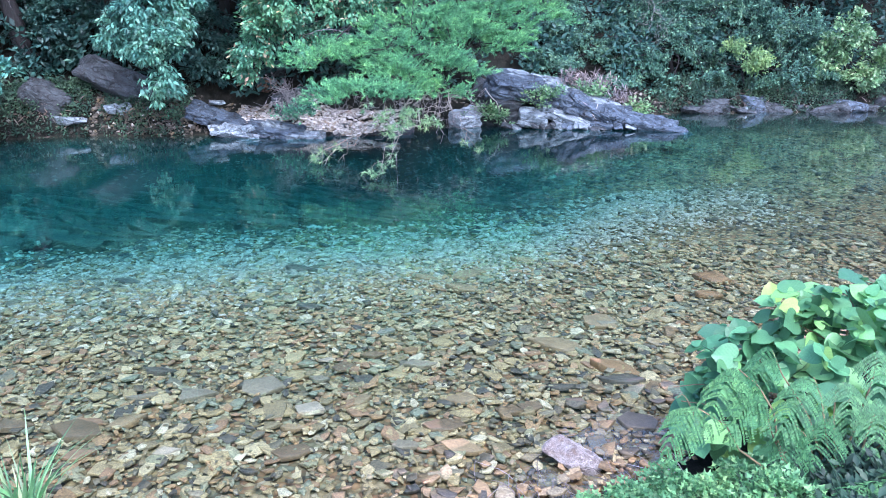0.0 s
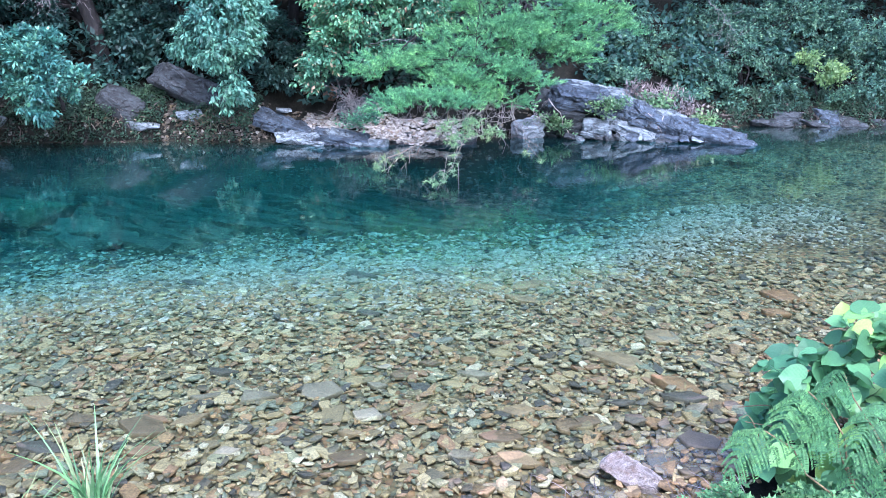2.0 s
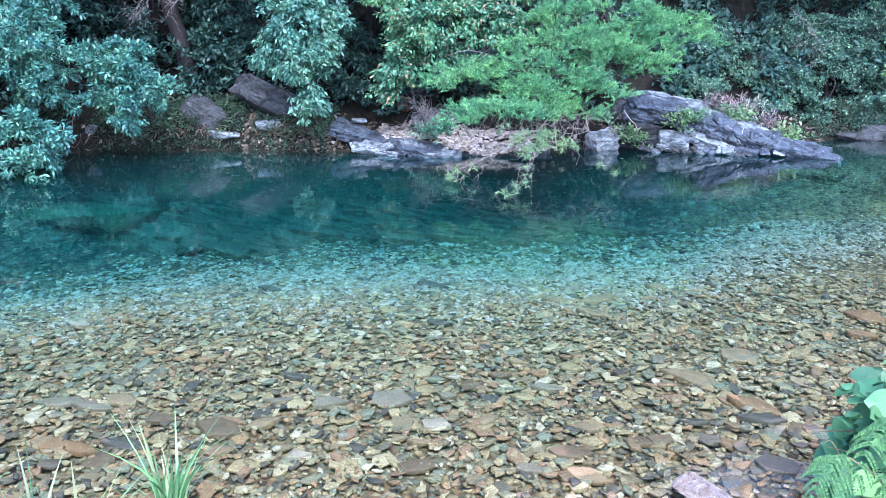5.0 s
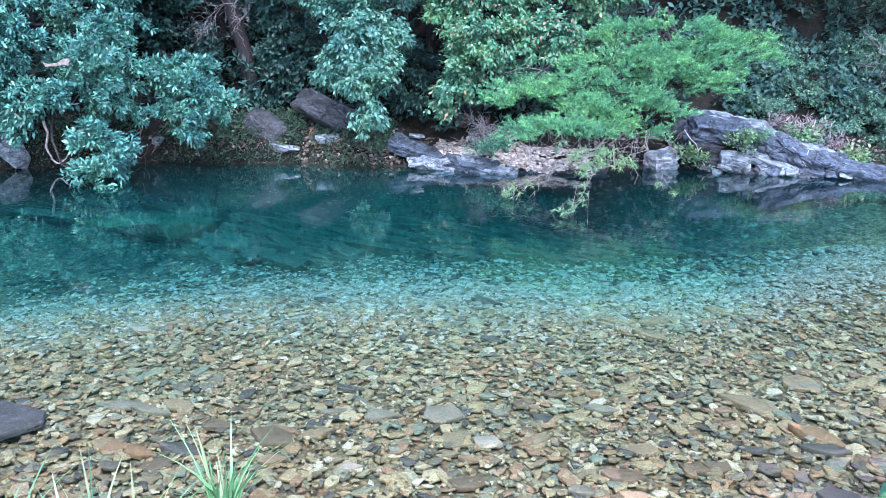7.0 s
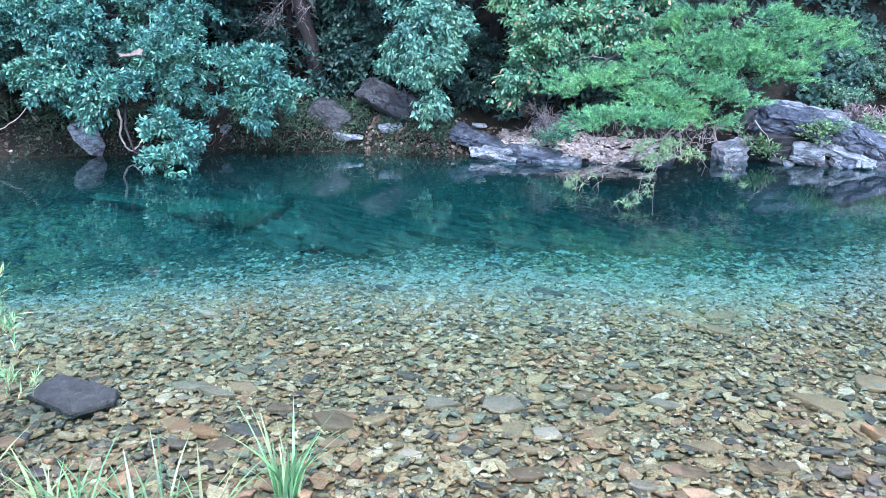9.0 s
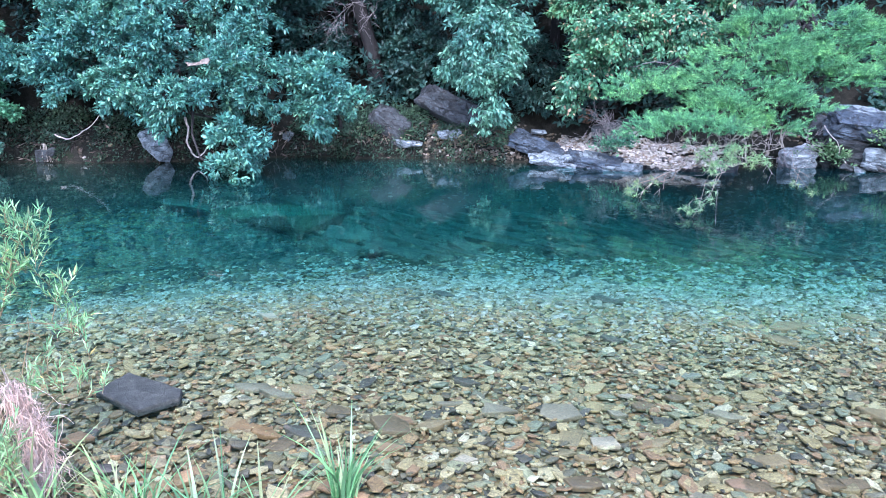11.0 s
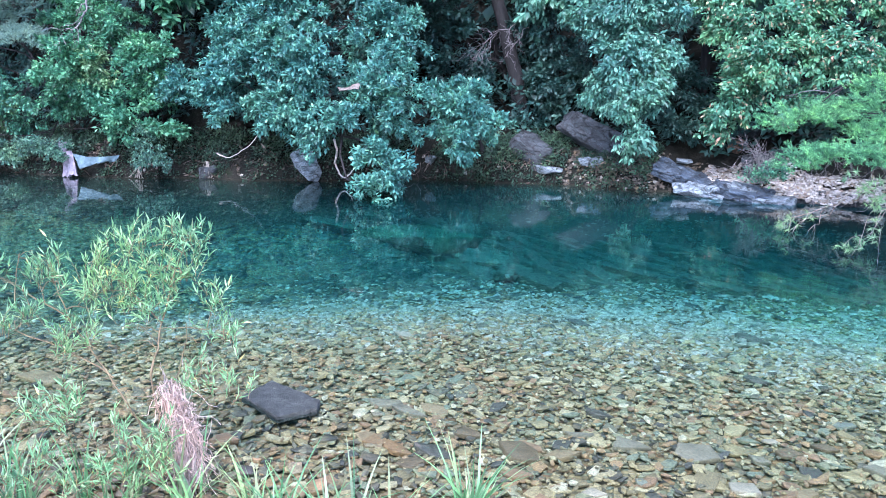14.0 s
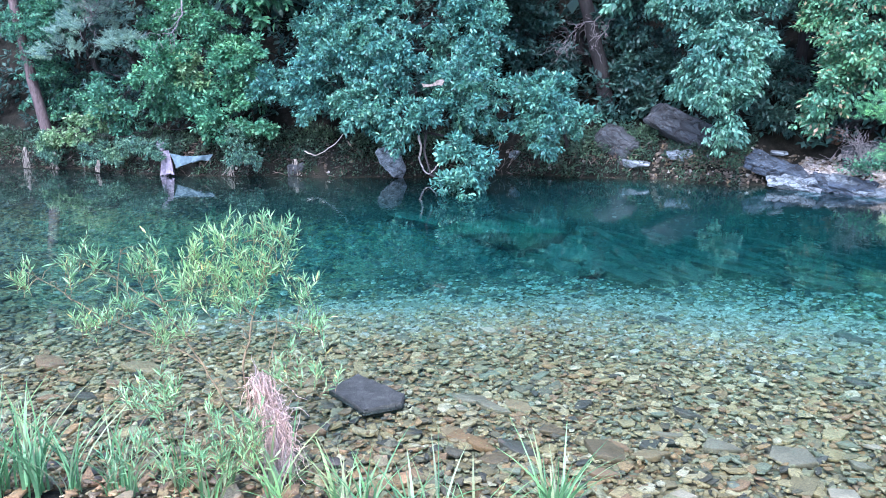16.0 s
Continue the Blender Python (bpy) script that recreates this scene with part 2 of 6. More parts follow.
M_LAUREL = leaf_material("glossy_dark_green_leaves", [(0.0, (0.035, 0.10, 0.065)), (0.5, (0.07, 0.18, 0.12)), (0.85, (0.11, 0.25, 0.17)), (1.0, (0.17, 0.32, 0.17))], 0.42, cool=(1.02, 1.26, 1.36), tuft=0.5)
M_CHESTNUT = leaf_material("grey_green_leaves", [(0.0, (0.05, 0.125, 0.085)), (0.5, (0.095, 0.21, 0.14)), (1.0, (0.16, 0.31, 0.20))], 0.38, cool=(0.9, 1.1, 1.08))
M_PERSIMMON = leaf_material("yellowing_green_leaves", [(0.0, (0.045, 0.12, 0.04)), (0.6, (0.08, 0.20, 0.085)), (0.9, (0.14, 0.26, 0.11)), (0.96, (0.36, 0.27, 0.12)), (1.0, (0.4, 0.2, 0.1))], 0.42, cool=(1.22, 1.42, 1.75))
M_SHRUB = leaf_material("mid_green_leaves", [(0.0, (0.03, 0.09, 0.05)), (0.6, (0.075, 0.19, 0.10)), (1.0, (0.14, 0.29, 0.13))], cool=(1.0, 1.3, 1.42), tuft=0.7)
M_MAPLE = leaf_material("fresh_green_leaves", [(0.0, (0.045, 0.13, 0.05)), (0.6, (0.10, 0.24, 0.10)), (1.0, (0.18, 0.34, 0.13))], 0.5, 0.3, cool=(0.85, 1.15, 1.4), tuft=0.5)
M_WEED = leaf_material("bank_weed_leaves", [(0.0, (0.016, 0.042, 0.024)), (0.6, (0.035, 0.085, 0.048)), (1.0, (0.075, 0.14, 0.075))], 0.55)
# leaf colour lowered to hold the shade of the wood behind the bank
M_DIM = leaf_material("shade_dimmed_leaves", [(0.0, (0.018, 0.05, 0.028)), (0.6, (0.035, 0.085, 0.05)), (1.0, (0.075, 0.13, 0.075))], 0.5, cool=(0.9, 1.12, 1.45))
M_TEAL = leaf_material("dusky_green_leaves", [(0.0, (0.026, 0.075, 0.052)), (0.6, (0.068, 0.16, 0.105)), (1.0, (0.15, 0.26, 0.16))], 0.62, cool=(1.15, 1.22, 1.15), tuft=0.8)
M_YELLOW = leaf_material("yellow_green_leaves", [(0.0, (0.13, 0.21, 0.05)), (1.0, (0.30, 0.38, 0.10))], cool=(0.8, 1.02, 1.4))
M_LIGHT = leaf_material("light_green_leaves", [(0.0, (0.07, 0.15, 0.05)), (0.7, (0.15, 0.25, 0.09)), (1.0, (0.27, 0.33, 0.15))], cool=(1.1, 1.25, 1.45))
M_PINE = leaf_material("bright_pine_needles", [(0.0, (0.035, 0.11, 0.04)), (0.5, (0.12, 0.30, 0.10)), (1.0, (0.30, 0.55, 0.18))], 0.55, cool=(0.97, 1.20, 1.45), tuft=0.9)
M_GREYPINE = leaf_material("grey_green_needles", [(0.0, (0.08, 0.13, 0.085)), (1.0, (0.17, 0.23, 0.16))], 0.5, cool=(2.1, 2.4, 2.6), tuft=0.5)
M_KUDZU = leaf_material("broad_vine_leaves", [(0.0, (0.075, 0.20, 0.10)), (0.5, (0.105, 0.26, 0.115)), (0.82, (0.14, 0.31, 0.125)), (0.95, (0.18, 0.37, 0.12)), (1.0, (0.26, 0.40, 0.09))], 0.40, 0.3, cool=(1.0, 1.1, 1.02))
M_VINE = leaf_material("veined_vine_leaf", [(0.0, (0.075, 0.20, 0.10)), (0.5, (0.105, 0.26, 0.115)), (0.82, (0.14, 0.31, 0.125)), (0.95, (0.18, 0.37, 0.12)), (1.0, (0.26, 0.40, 0.09))], 0.40, 0.3, single=True, cool=(1.0, 1.1, 1.02))
M_HERB = leaf_material("low_herb_leaves", [(0.0, (0.06, 0.18, 0.075)), (0.7, (0.12, 0.30, 0.12)), (1.0, (0.22, 0.40, 0.16))], 0.5, 0.25, cool=(1.1, 1.1, 1.0))
M_FERN = leaf_material("feathery_leaves", [(0.0, (0.055, 0.165, 0.065)), (1.0, (0.12, 0.28, 0.095))], 0.5, 0.35, cool=(0.98, 1.05, 1.0))
M_WILLOW = leaf_material("willow_leaves", [(0.0, (0.13, 0.25, 0.09)), (0.6, (0.22, 0.36, 0.14)), (0.95, (0.33, 0.43, 0.19)), (1.0, (0.5, 0.36, 0.1))], 0.55, 0.45, cool=(1.22, 1.38, 1.5))
M_GRASS = leaf_material("grass_blades", [(0.0, (0.11, 0.26, 0.08)), (0.7, (0.20, 0.38, 0.13)), (1.0, (0.38, 0.40, 0.17))], 0.45, 0.3, cool=(0.98, 1.1, 1.25))
M_STRAW = leaf_material("dry_straw", [(0.0, (0.45, 0.35, 0.28)), (1.0, (0.75, 0.66, 0.56))], 0.7, 0.35)
M_STALK = leaf_material("pale_dry_stalks", [(0.0, (0.10, 0.085, 0.075)), (0.6, (0.22, 0.19, 0.17)), (1.0, (0.40, 0.36, 0.33))], 0.8, 0.2)
M_DRY = leaf_material("brown_stalks", [(0.0, (0.05, 0.04, 0.03)), (0.7, (0.13, 0.10, 0.075)), (1.0, (0.26, 0.22, 0.17))], 0.8, 0.1)
# bark well below its own tone: the shade on the trunks is in the colour
M_BARK = bark_material("shade_dark_bark", (0.005, 0.005, 0.0056), (0.014, 0.0138, 0.0148))
M_REDBARK = bark_material("reddish_bark", (0.035, 0.027, 0.028), (0.105, 0.082, 0.085))
M_TWIG = bark_material("brown_twig", (0.11, 0.105, 0.09), (0.27, 0.255, 0.225))
M_DEAD = bark_material("bleached_dead_wood", (0.25, 0.22, 0.21), (0.55, 0.5, 0.48))
M_GREYTWIG = bark_material("grey_dead_twig", (0.10, 0.095, 0.10), (0.26, 0.245, 0.255))
M_STEM = bark_material("green_brown_stem", (0.12, 0.09, 0.055), (0.28, 0.22, 0.12))

# water: one surface; its tint follows the depth of the water below it
M_WATER, nt, b = material("river_water", 0.0)
nt.nodes.remove(b)
depth = nt.nodes.new("ShaderNodeAttribute")
depth.attribute_name = "depth"
tint = nt.nodes.new("ShaderNodeCombineColor")
for i, base in enumerate((0.175, 0.69, 0.77)):
    p = nt.nodes.new("ShaderNodeMath")
    p.operation = "POWER"
    p.inputs[0].default_value = base
    nt.links.new(depth.outputs["Fac"], p.inputs[1])
    nt.links.new(p.outputs[0], tint.inputs[i])
clear = nt.nodes.new("ShaderNodeBsdfTransparent")
nt.links.new(tint.outputs[0], clear.inputs[0])
murk = nt.nodes.new("ShaderNodeBsdfDiffuse")
murk.inputs[0].default_value = (0.06, 0.46, 0.54, 1)
amount = nt.nodes.new("ShaderNodeMath")
amount.operation = "MULTIPLY"
amount.inputs[1].default_value = 0.024
amount.use_clamp = True
nt.links.new(depth.outputs["Fac"], amount.inputs[0])
body = nt.nodes.new("ShaderNodeMixShader")
nt.links.new(amount.outputs[0], body.inputs[0])
nt.links.new(clear.outputs[0], body.inputs[1])
nt.links.new(murk.outputs[0], body.inputs[2])
gloss = node(nt, "ShaderNodeBsdfGlossy", Roughness=0.02)
gloss.inputs[0].default_value = (1, 1, 1, 1)
pos = position(nt)
rip = mixed(nt, 0.35, noise_of(nt, 1.6, 2, 0.5, pos, (0.6, 1.8, 1)), noise_of(nt, 7, 2, 0.5, pos, (0.5, 1.6, 1)))
wb = node(nt, "ShaderNodeBump", Strength=0.07, Distance=0.03)
nt.links.new(rip, wb.inputs["Height"])
nt.links.new(wb.outputs[0], gloss.inputs["Normal"])
fres = node(nt, "ShaderNodeFresnel", IOR=1.33)
nt.links.new(wb.outputs[0], fres.inputs["Normal"])
top = nt.nodes.new("ShaderNodeMixShader")
nt.links.new(fres.outputs[0], top.inputs[0])
nt.links.new(body.outputs[0], top.inputs[1])
nt.links.new(gloss.outputs[0], top.inputs[2])
nt.links.new(top.outputs[0], nt.nodes["Material Output"].inputs[0])

# ---------------------------------------------------------------- mesh helpers
rng = np.random.default_rng(7)


def mesh_of(name, V, F, mat=None, smooth=False):
    """A mesh from an array of places and an array of faces that all have as many corners."""
    V, F = np.asarray(V, np.float32), np.asarray(F, np.int32)
    me = bpy.data.meshes.new(name)
    k = F.shape[1]
    me.vertices.add(len(V))
    me.vertices.foreach_set("co", V.ravel())
    me.loops.add(F.size)
    me.loops.foreach_set("vertex_index", F.ravel())
    me.polygons.add(len(F))
    me.polygons.foreach_set("loop_start", np.arange(0, F.size, k, dtype=np.int32))
    me.update(calc_edges=True)
    if smooth:
        me.polygons.foreach_set("use_smooth", np.ones(len(F), bool))
    if mat:
        me.materials.append(mat)
    return me


def part(name, me, parent=None, label=""):
    ob = new(name, me)
    if parent:
        ob.parent = parent
    if label:
        tagged(ob, label)
    return ob


def bm_mesh(name, bm, mat, smooth=False):
    me = bpy.data.meshes.new(name)
    bm.to_mesh(me)
    bm.free()
    me.materials.append(mat)
    if smooth:
        me.polygons.foreach_set("use_smooth", np.ones(len(me.polygons), bool))
    return me


def thing(name, label, category, at=(0, 0, 0), group="", kind=""):
    ob = new(name)
    ob.location = at
    ob.empty_display_size = 0.1
    return tagged(ob, label, category, group, kind)


def tubes(paths, sides=5):
    """Tapered tubes in one pair of arrays; a path is a list of (x, y, z, radius)."""
    VV, FF, base = [], [], 0
    for path in paths:
        P = np.asarray(path, float)
        C, R = P[:, :3], P[:, 3]
        T = np.gradient(C, axis=0)
        T /= np.linalg.norm(T, axis=1, keepdims=True) + 1e-9
        ref = np.where(np.abs(T[:, 2:3]) > 0.9, [[1.0, 0, 0]], [[0, 0, 1.0]])
        U = np.cross(T, ref)
        U /= np.linalg.norm(U, axis=1, keepdims=True) + 1e-9
        W = np.cross(T, U)
        a = np.arange(sides) * 2 * np.pi / sides
        ring = C[:, None] + R[:, None, None] * (np.cos(a)[None, :, None] * U[:, None] + np.sin(a)[None, :, None] * W[:, None])
        VV.append(ring.reshape(-1, 3))
        i, j = np.meshgrid(np.arange(len(P) - 1), np.arange(sides), indexing="ij")
        j2 = (j + 1) % sides
        FF.append(np.stack([i * sides + j, i * sides + j2, (i + 1) * sides + j2, (i + 1) * sides + j], -1).reshape(-1, 4) + base)
        base += len(P) * sides
    return np.concatenate(VV), np.concatenate(FF)


def bent(a, b, sag=0.0, wob=0.08, n=8, r0=0.03, r1=0.008, seed=None):
    """A crooked branch from a to b that thins out."""
    g = np.random.default_rng(seed if seed is not None else int(abs(a[0] * 91 + b[2] * 37 + b[0] * 13) * 10) % 99991)
    a, b = np.array(a, float), np.array(b, float)
    s = np.linspace(0, 1, n)[:, None]
    C = a + (b - a) * s
    C[:, 2] -= sag * 4 * (s * (1 - s))[:, 0]
    w = np.cumsum(g.normal(0, 1, (n, 3)), 0)
    w -= w[0] + (w[-1] - w[0]) * s
    C += w * wob * np.linalg.norm(b - a) / n
    return np.c_[C, r0 + (r1 - r0) * s[:, 0]]


def scatter(template, faces, C, X, Y, Z, S):
    """Copies of a small template, each with its own place, axes and size, as one pair of arrays."""
    T = np.asarray(template, float)
    S = np.asarray(S)
    if S.ndim == 1:
        S = np.repeat(S[:, None], 3, 1)
    V = C[:, None] + T[None, :, 0:1] * S[:, None, 0:1] * X[:, None] + T[None, :, 1:2] * S[:, None, 1:2] * Y[:, None] + T[None, :, 2:3] * S[:, None, 2:3] * Z[:, None]
    F = np.asarray(faces)[None] + (np.arange(len(C)) * len(T))[:, None, None]
    return V.reshape(-1, 3), F.reshape(-1, np.asarray(faces).shape[1])


def unit(v):
    return v / (np.linalg.norm(v, axis=-1, keepdims=True) + 1e-9)


# leaves lie along x, their width along y, with a folded midrib
LEAF = [(0, 0, 0), (0.52, 0.25, 0.05), (1, 0, -0.06), (0.52, -0.25, 0.05)]
LEAF_F = [(0, 2, 1), (0, 3, 2)]
LANCE = [(0, 0, 0), (0.3, 0.16, 0.04), (0.68, 0.175, 0.01), (1, 0, -0.1), (0.68, -0.175, -0.01), (0.3, -0.16, 0.02)]
LANCE_F = [(0, 5, 1), (1, 5, 4), (1, 4, 2), (2, 4, 3)]
WISP = [(0, 0, 0), (0.42, 0.08, 0.02), (1, 0, -0.06), (0.42, -0.08, 0.02)]
SLIM = [(0, 0, 0), (0.42, 0.105, 0.02), (1, 0, -0.05), (0.42, -0.105, 0.02)]
SIDE = [(-0.06, 0.16), (-0.04, 0.33), (0.08, 0.45), (0.26, 0.50), (0.44, 0.48), (0.62, 0.42), (0.80, 0.28), (0.94, 0.11)]
BROAD = ([(0, 0, 0)] + [(x, y, 0.10 * y + 0.02 * math.sin(9 * x) - 0.10 * x * x) for x, y in SIDE] + [(1.03, 0, -0.13)]
         + [(x, -y, 0.10 * y + 0.02 * math.sin(9 * x + 2) - 0.10 * x * x) for x, y in SIDE[::-1]] + [(0.42, 0, -0.03)])
LOBED = [(0, 0, 0), (0.15, 0.12, 0.02), (0.3, 0.5, 0.05), (0.48, 0.18, 0.02), (1.0, 0, -0.1), (0.48, -0.18, 0.02), (0.3, -0.5, 0.05), (0.15, -0.12, 0.02)]
LOBED_F = [(0, 1, 3), (1, 2, 3), (0, 3, 4), (0, 4, 5), (0, 5, 7), (7, 5, 6)]
BROAD_F = [(18, k, k + 1) for k in range(17)] + [(18, 17, 0)]


def sprigs(C, A, per, length, g, template=LEAF, faces=LEAF_F, droop=0.35, spread=0.9, spacing=0.6):
    """At every place C, a twig tip along A with leaves set round it."""
    n = len(C)
    A = unit(A)
    ref = unit(g.normal(0, 1, (n, 3)))
    U = unit(np.cross(A, ref))
    W = np.cross(A, U)
    ang = np.arange(per) * 2.4 + g.uniform(0, 6.28, (n, 1)) + g.normal(0, 0.25, (n, per))
    along = np.linspace(-0.5, 0.5, per)[None] * spacing * length
    R = np.cos(ang)[..., None] * U[:, None] + np.sin(ang)[..., None] * W[:, None]
    D = R * spread + A[:, None] * (0.45 + 0.5 * np.linspace(0, 1, per)[None, :, None])
    D[..., 2] -= droop
    D = unit(D + g.normal(0, 0.16, D.shape)).reshape(-1, 3)
    P = (C[:, None] + A[:, None] * along[..., None] + R * 0.02).reshape(-1, 3)
    up = np.array([0.0, -0.25, 1.0]) + g.normal(0, 0.42, D.shape)
    Y = unit(np.cross(up, D))
    Z = np.cross(D, Y)
    return scatter(template, faces, P, D, Y, Z, length * g.uniform(0.65, 1.2, len(P)))


def lobe_points(lobes, density, g, shell=0.5, flat=0.55, droop=0.22):
    """Places of leaf rosettes along uneven twigs that reach out of flattened lobes (x, y, z, half width, half height), with gaps between the twigs."""
    CC, AA = [], []
    for x, y, z, rx, rz in lobes:
        ry = max(0.28, min(rx, rz) * 0.75)
        r = np.array([rx, ry, rz])
        area = rx * ry + rx * rz + ry * rz
        many = max(7, int(area * 13))
        d = unit(g.normal(0, 1, (many, 3)) + [0, -0.45, 0.05])
        start = np.array([x, y, z]) + d * r * g.uniform(0.1, shell, (many, 1))
        end = np.array([x, y, z]) + d * r * g.uniform(0.62, 1.22, (many, 1))
        n = int(density * area * 4.2)
        weight = np.linalg.norm(end - start, axis=1) * g.uniform(0.3, 1.7, many)
        k = g.choice(many, n, p=weight / weight.sum())
        s = g.uniform(0.0, 1, n)[:, None] ** 0.7
        wide = 0.17 * (1.25 - s)
        P = start[k] + (end - start)[k] * s + g.normal(0, 1, (n, 3)) * wide * [1, 1, flat]
        P[:, 2] -= droop * (s[:, 0] ** 2) * np.minimum(1, r[2])
        keep = P[:, 2] > 0.02
        CC.append(P[keep])
        AA.append((unit((end - start)[k]) * 0.8 + d[k] * 0.3 + g.normal(0, 0.35, (n, 3)) + [0, -0.2, -0.05])[keep])
    return np.concatenate(CC), np.concatenate(AA)


# ---------------------------------------------------------------- the lie of the land
FAR_X = [-60, -40, -25, -22, -18.4, -15.2, -12.9, -10.8, -8.2, -5.7, -1.6, 0.2, 2, 4, 6.3, 12.1, 30, 60]
FAR_Y = [-14, 0, 10.4, 11.5, 11.8, 13.4, 14.3, 16.2, 17.0, 17.3, 17.7, 19.0, 19.6, 20.5, 21.7, 22.3, 24, 27]
NEAR_X = [-60, -30, -12, -8, -6, -4.8, -4, -3, -2, -1, 0.2, 0.8, 1.4, 2.2, 3, 5, 10, 20, 60]
NEAR_Y = [-26, -14, -4, -0.8, 1.0, 1.8, 2.3, 2.6, 2.85, 3.05, 3.4, 3.7, 4.1, 5.0, 5.7, 6.6, 8, 10, 12]


def far_shore(x):
    return np.interp(x, FAR_X, FAR_Y) + 0.12 * np.sin(x * 2.3) + 0.07 * np.sin(x * 5.1 + 1)


def near_shore(x):
    return np.interp(x, NEAR_X, NEAR_Y)


def land(x, y):
    x, y = np.asarray(x, float), np.asarray(y, float)
    n, f = near_shore(x), far_shore(x)
    d, e = y - n, y - f
    pool = np.interp(x, [-22, -15, -11, -8, 1.5, 4.5, 8, 14], [0.10, 0.16, 0.45, 1.0, 1.0, 0.5, 0.2, 0.12])
    deep = np.interp(d, [0, 0.4, 1.5, 3, 4.2, 5.5, 7, 9, 11, 13], [0, 0.05, 0.08, 0.11, 0.16, 0.31, 0.52, 0.74, 0.94, 1.08])
    deep = np.where(deep > 0.15, 0.15 + (deep - 0.15) * pool, deep)
    deep = np.minimum(deep, np.maximum(0, -e) * 0.8 + 0.0)
    rough = 0.03 * np.sin(x * 3.1 + y * 1.3) * np.sin(y * 2.7 - x * 0.8) + 0.02 * np.sin(x * 7.3 + 1) * np.sin(y * 6.1)
    z = -deep + rough * np.clip(deep * 4, 0, 1)
    bank = np.interp(np.maximum(-d, 0), [0, 0.5, 1.2, 2.2, 6, 60, 400], [0, 0.10, 0.40, 0.75, 0.85, 1.2, 3])
    z = np.where(d < 0, bank + rough, z)
    hill = np.interp(np.maximum(e, 0), [0, 0.12, 0.6, 1.2, 2.2, 4, 8, 14, 36, 400], [0, 0.28, 0.45, 0.75, 1.7, 3.6, 7.4, 13, 30, 60])
    steep = np.interp(np.maximum(e, 0), [0, 0.12, 0.5, 1.0, 2.2], [0, 0.40, 0.72, 0.98, 1.7])
    low = np.interp(x, [-6.2, -5.2, -1.5, 0.0, 5.5, 6.5], [0, 1, 1, 1, 1, 0])
    hill = np.where(e < 2.2, hill * low + steep * (1 - low), hill)
    hill = hill * np.interp(x, [4, 7], [1, 0.75])
    return np.where(e > 0, hill + (rough * 3 + 0.10 * np.sin(x * 1.7) * np.sin(y * 2.1)) * np.clip(e, 0, 1), z)


def grid(xs, ys):
    X, Y = np.meshgrid(xs, ys, indexing="ij")
    i, j = np.meshgrid(np.arange(len(xs) - 1), np.arange(len(ys) - 1), indexing="ij")
    m = len(ys)
    F = np.stack([i * m + j, (i + 1) * m + j, (i + 1) * m + j + 1, i * m + j + 1], -1).reshape(-1, 4)
    return X.ravel(), Y.ravel(), F


xs = np.r_[-400, -200, -100, np.arange(-60, -26, 2.0), np.arange(-26, 14, 0.16), np.arange(14, 60, 2.0), 100, 200, 400]
ys = np.r_[-400, -200, -100, -50, np.arange(-30, -2, 2.0), np.arange(-2, 26, 0.14), np.arange(26, 60, 2.0), 100, 200, 400]
X, Y, F = grid(xs, ys)
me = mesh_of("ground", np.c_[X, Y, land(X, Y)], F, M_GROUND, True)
at = me.attributes.new("far_side", "FLOAT", "POINT")
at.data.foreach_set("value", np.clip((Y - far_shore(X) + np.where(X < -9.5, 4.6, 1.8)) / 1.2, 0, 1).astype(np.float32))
ground = part("ground", me)
tagged(ground, "stony river bed between earthy banks with leaf litter", "ground", kind="structure")

xs = np.r_[np.arange(-60, -26, 1.0), np.arange(-26, 14, 0.2), np.arange(14, 60.5, 1.0)]
ys = np.r_[np.arange(-30, 0, 1.0), np.arange(0, 26, 0.2), np.arange(26, 30.5, 1.0)]
X, Y, F = grid(xs, ys)
col = np.maximum(0, -land(X, Y))
wet = (land(X, Y) < 0.12)
F = F[wet[F].any(1)]
me = mesh_of("water", np.c_[X, Y, 0 * X], F, M_WATER, True)
at = me.attributes.new("depth", "FLOAT", "POINT")
at.data.foreach_set("value", col.astype(np.float32))
water = part("water", me)
tagged(water, "clear still river water, turquoise over the deep pool", "water", kind="structure")

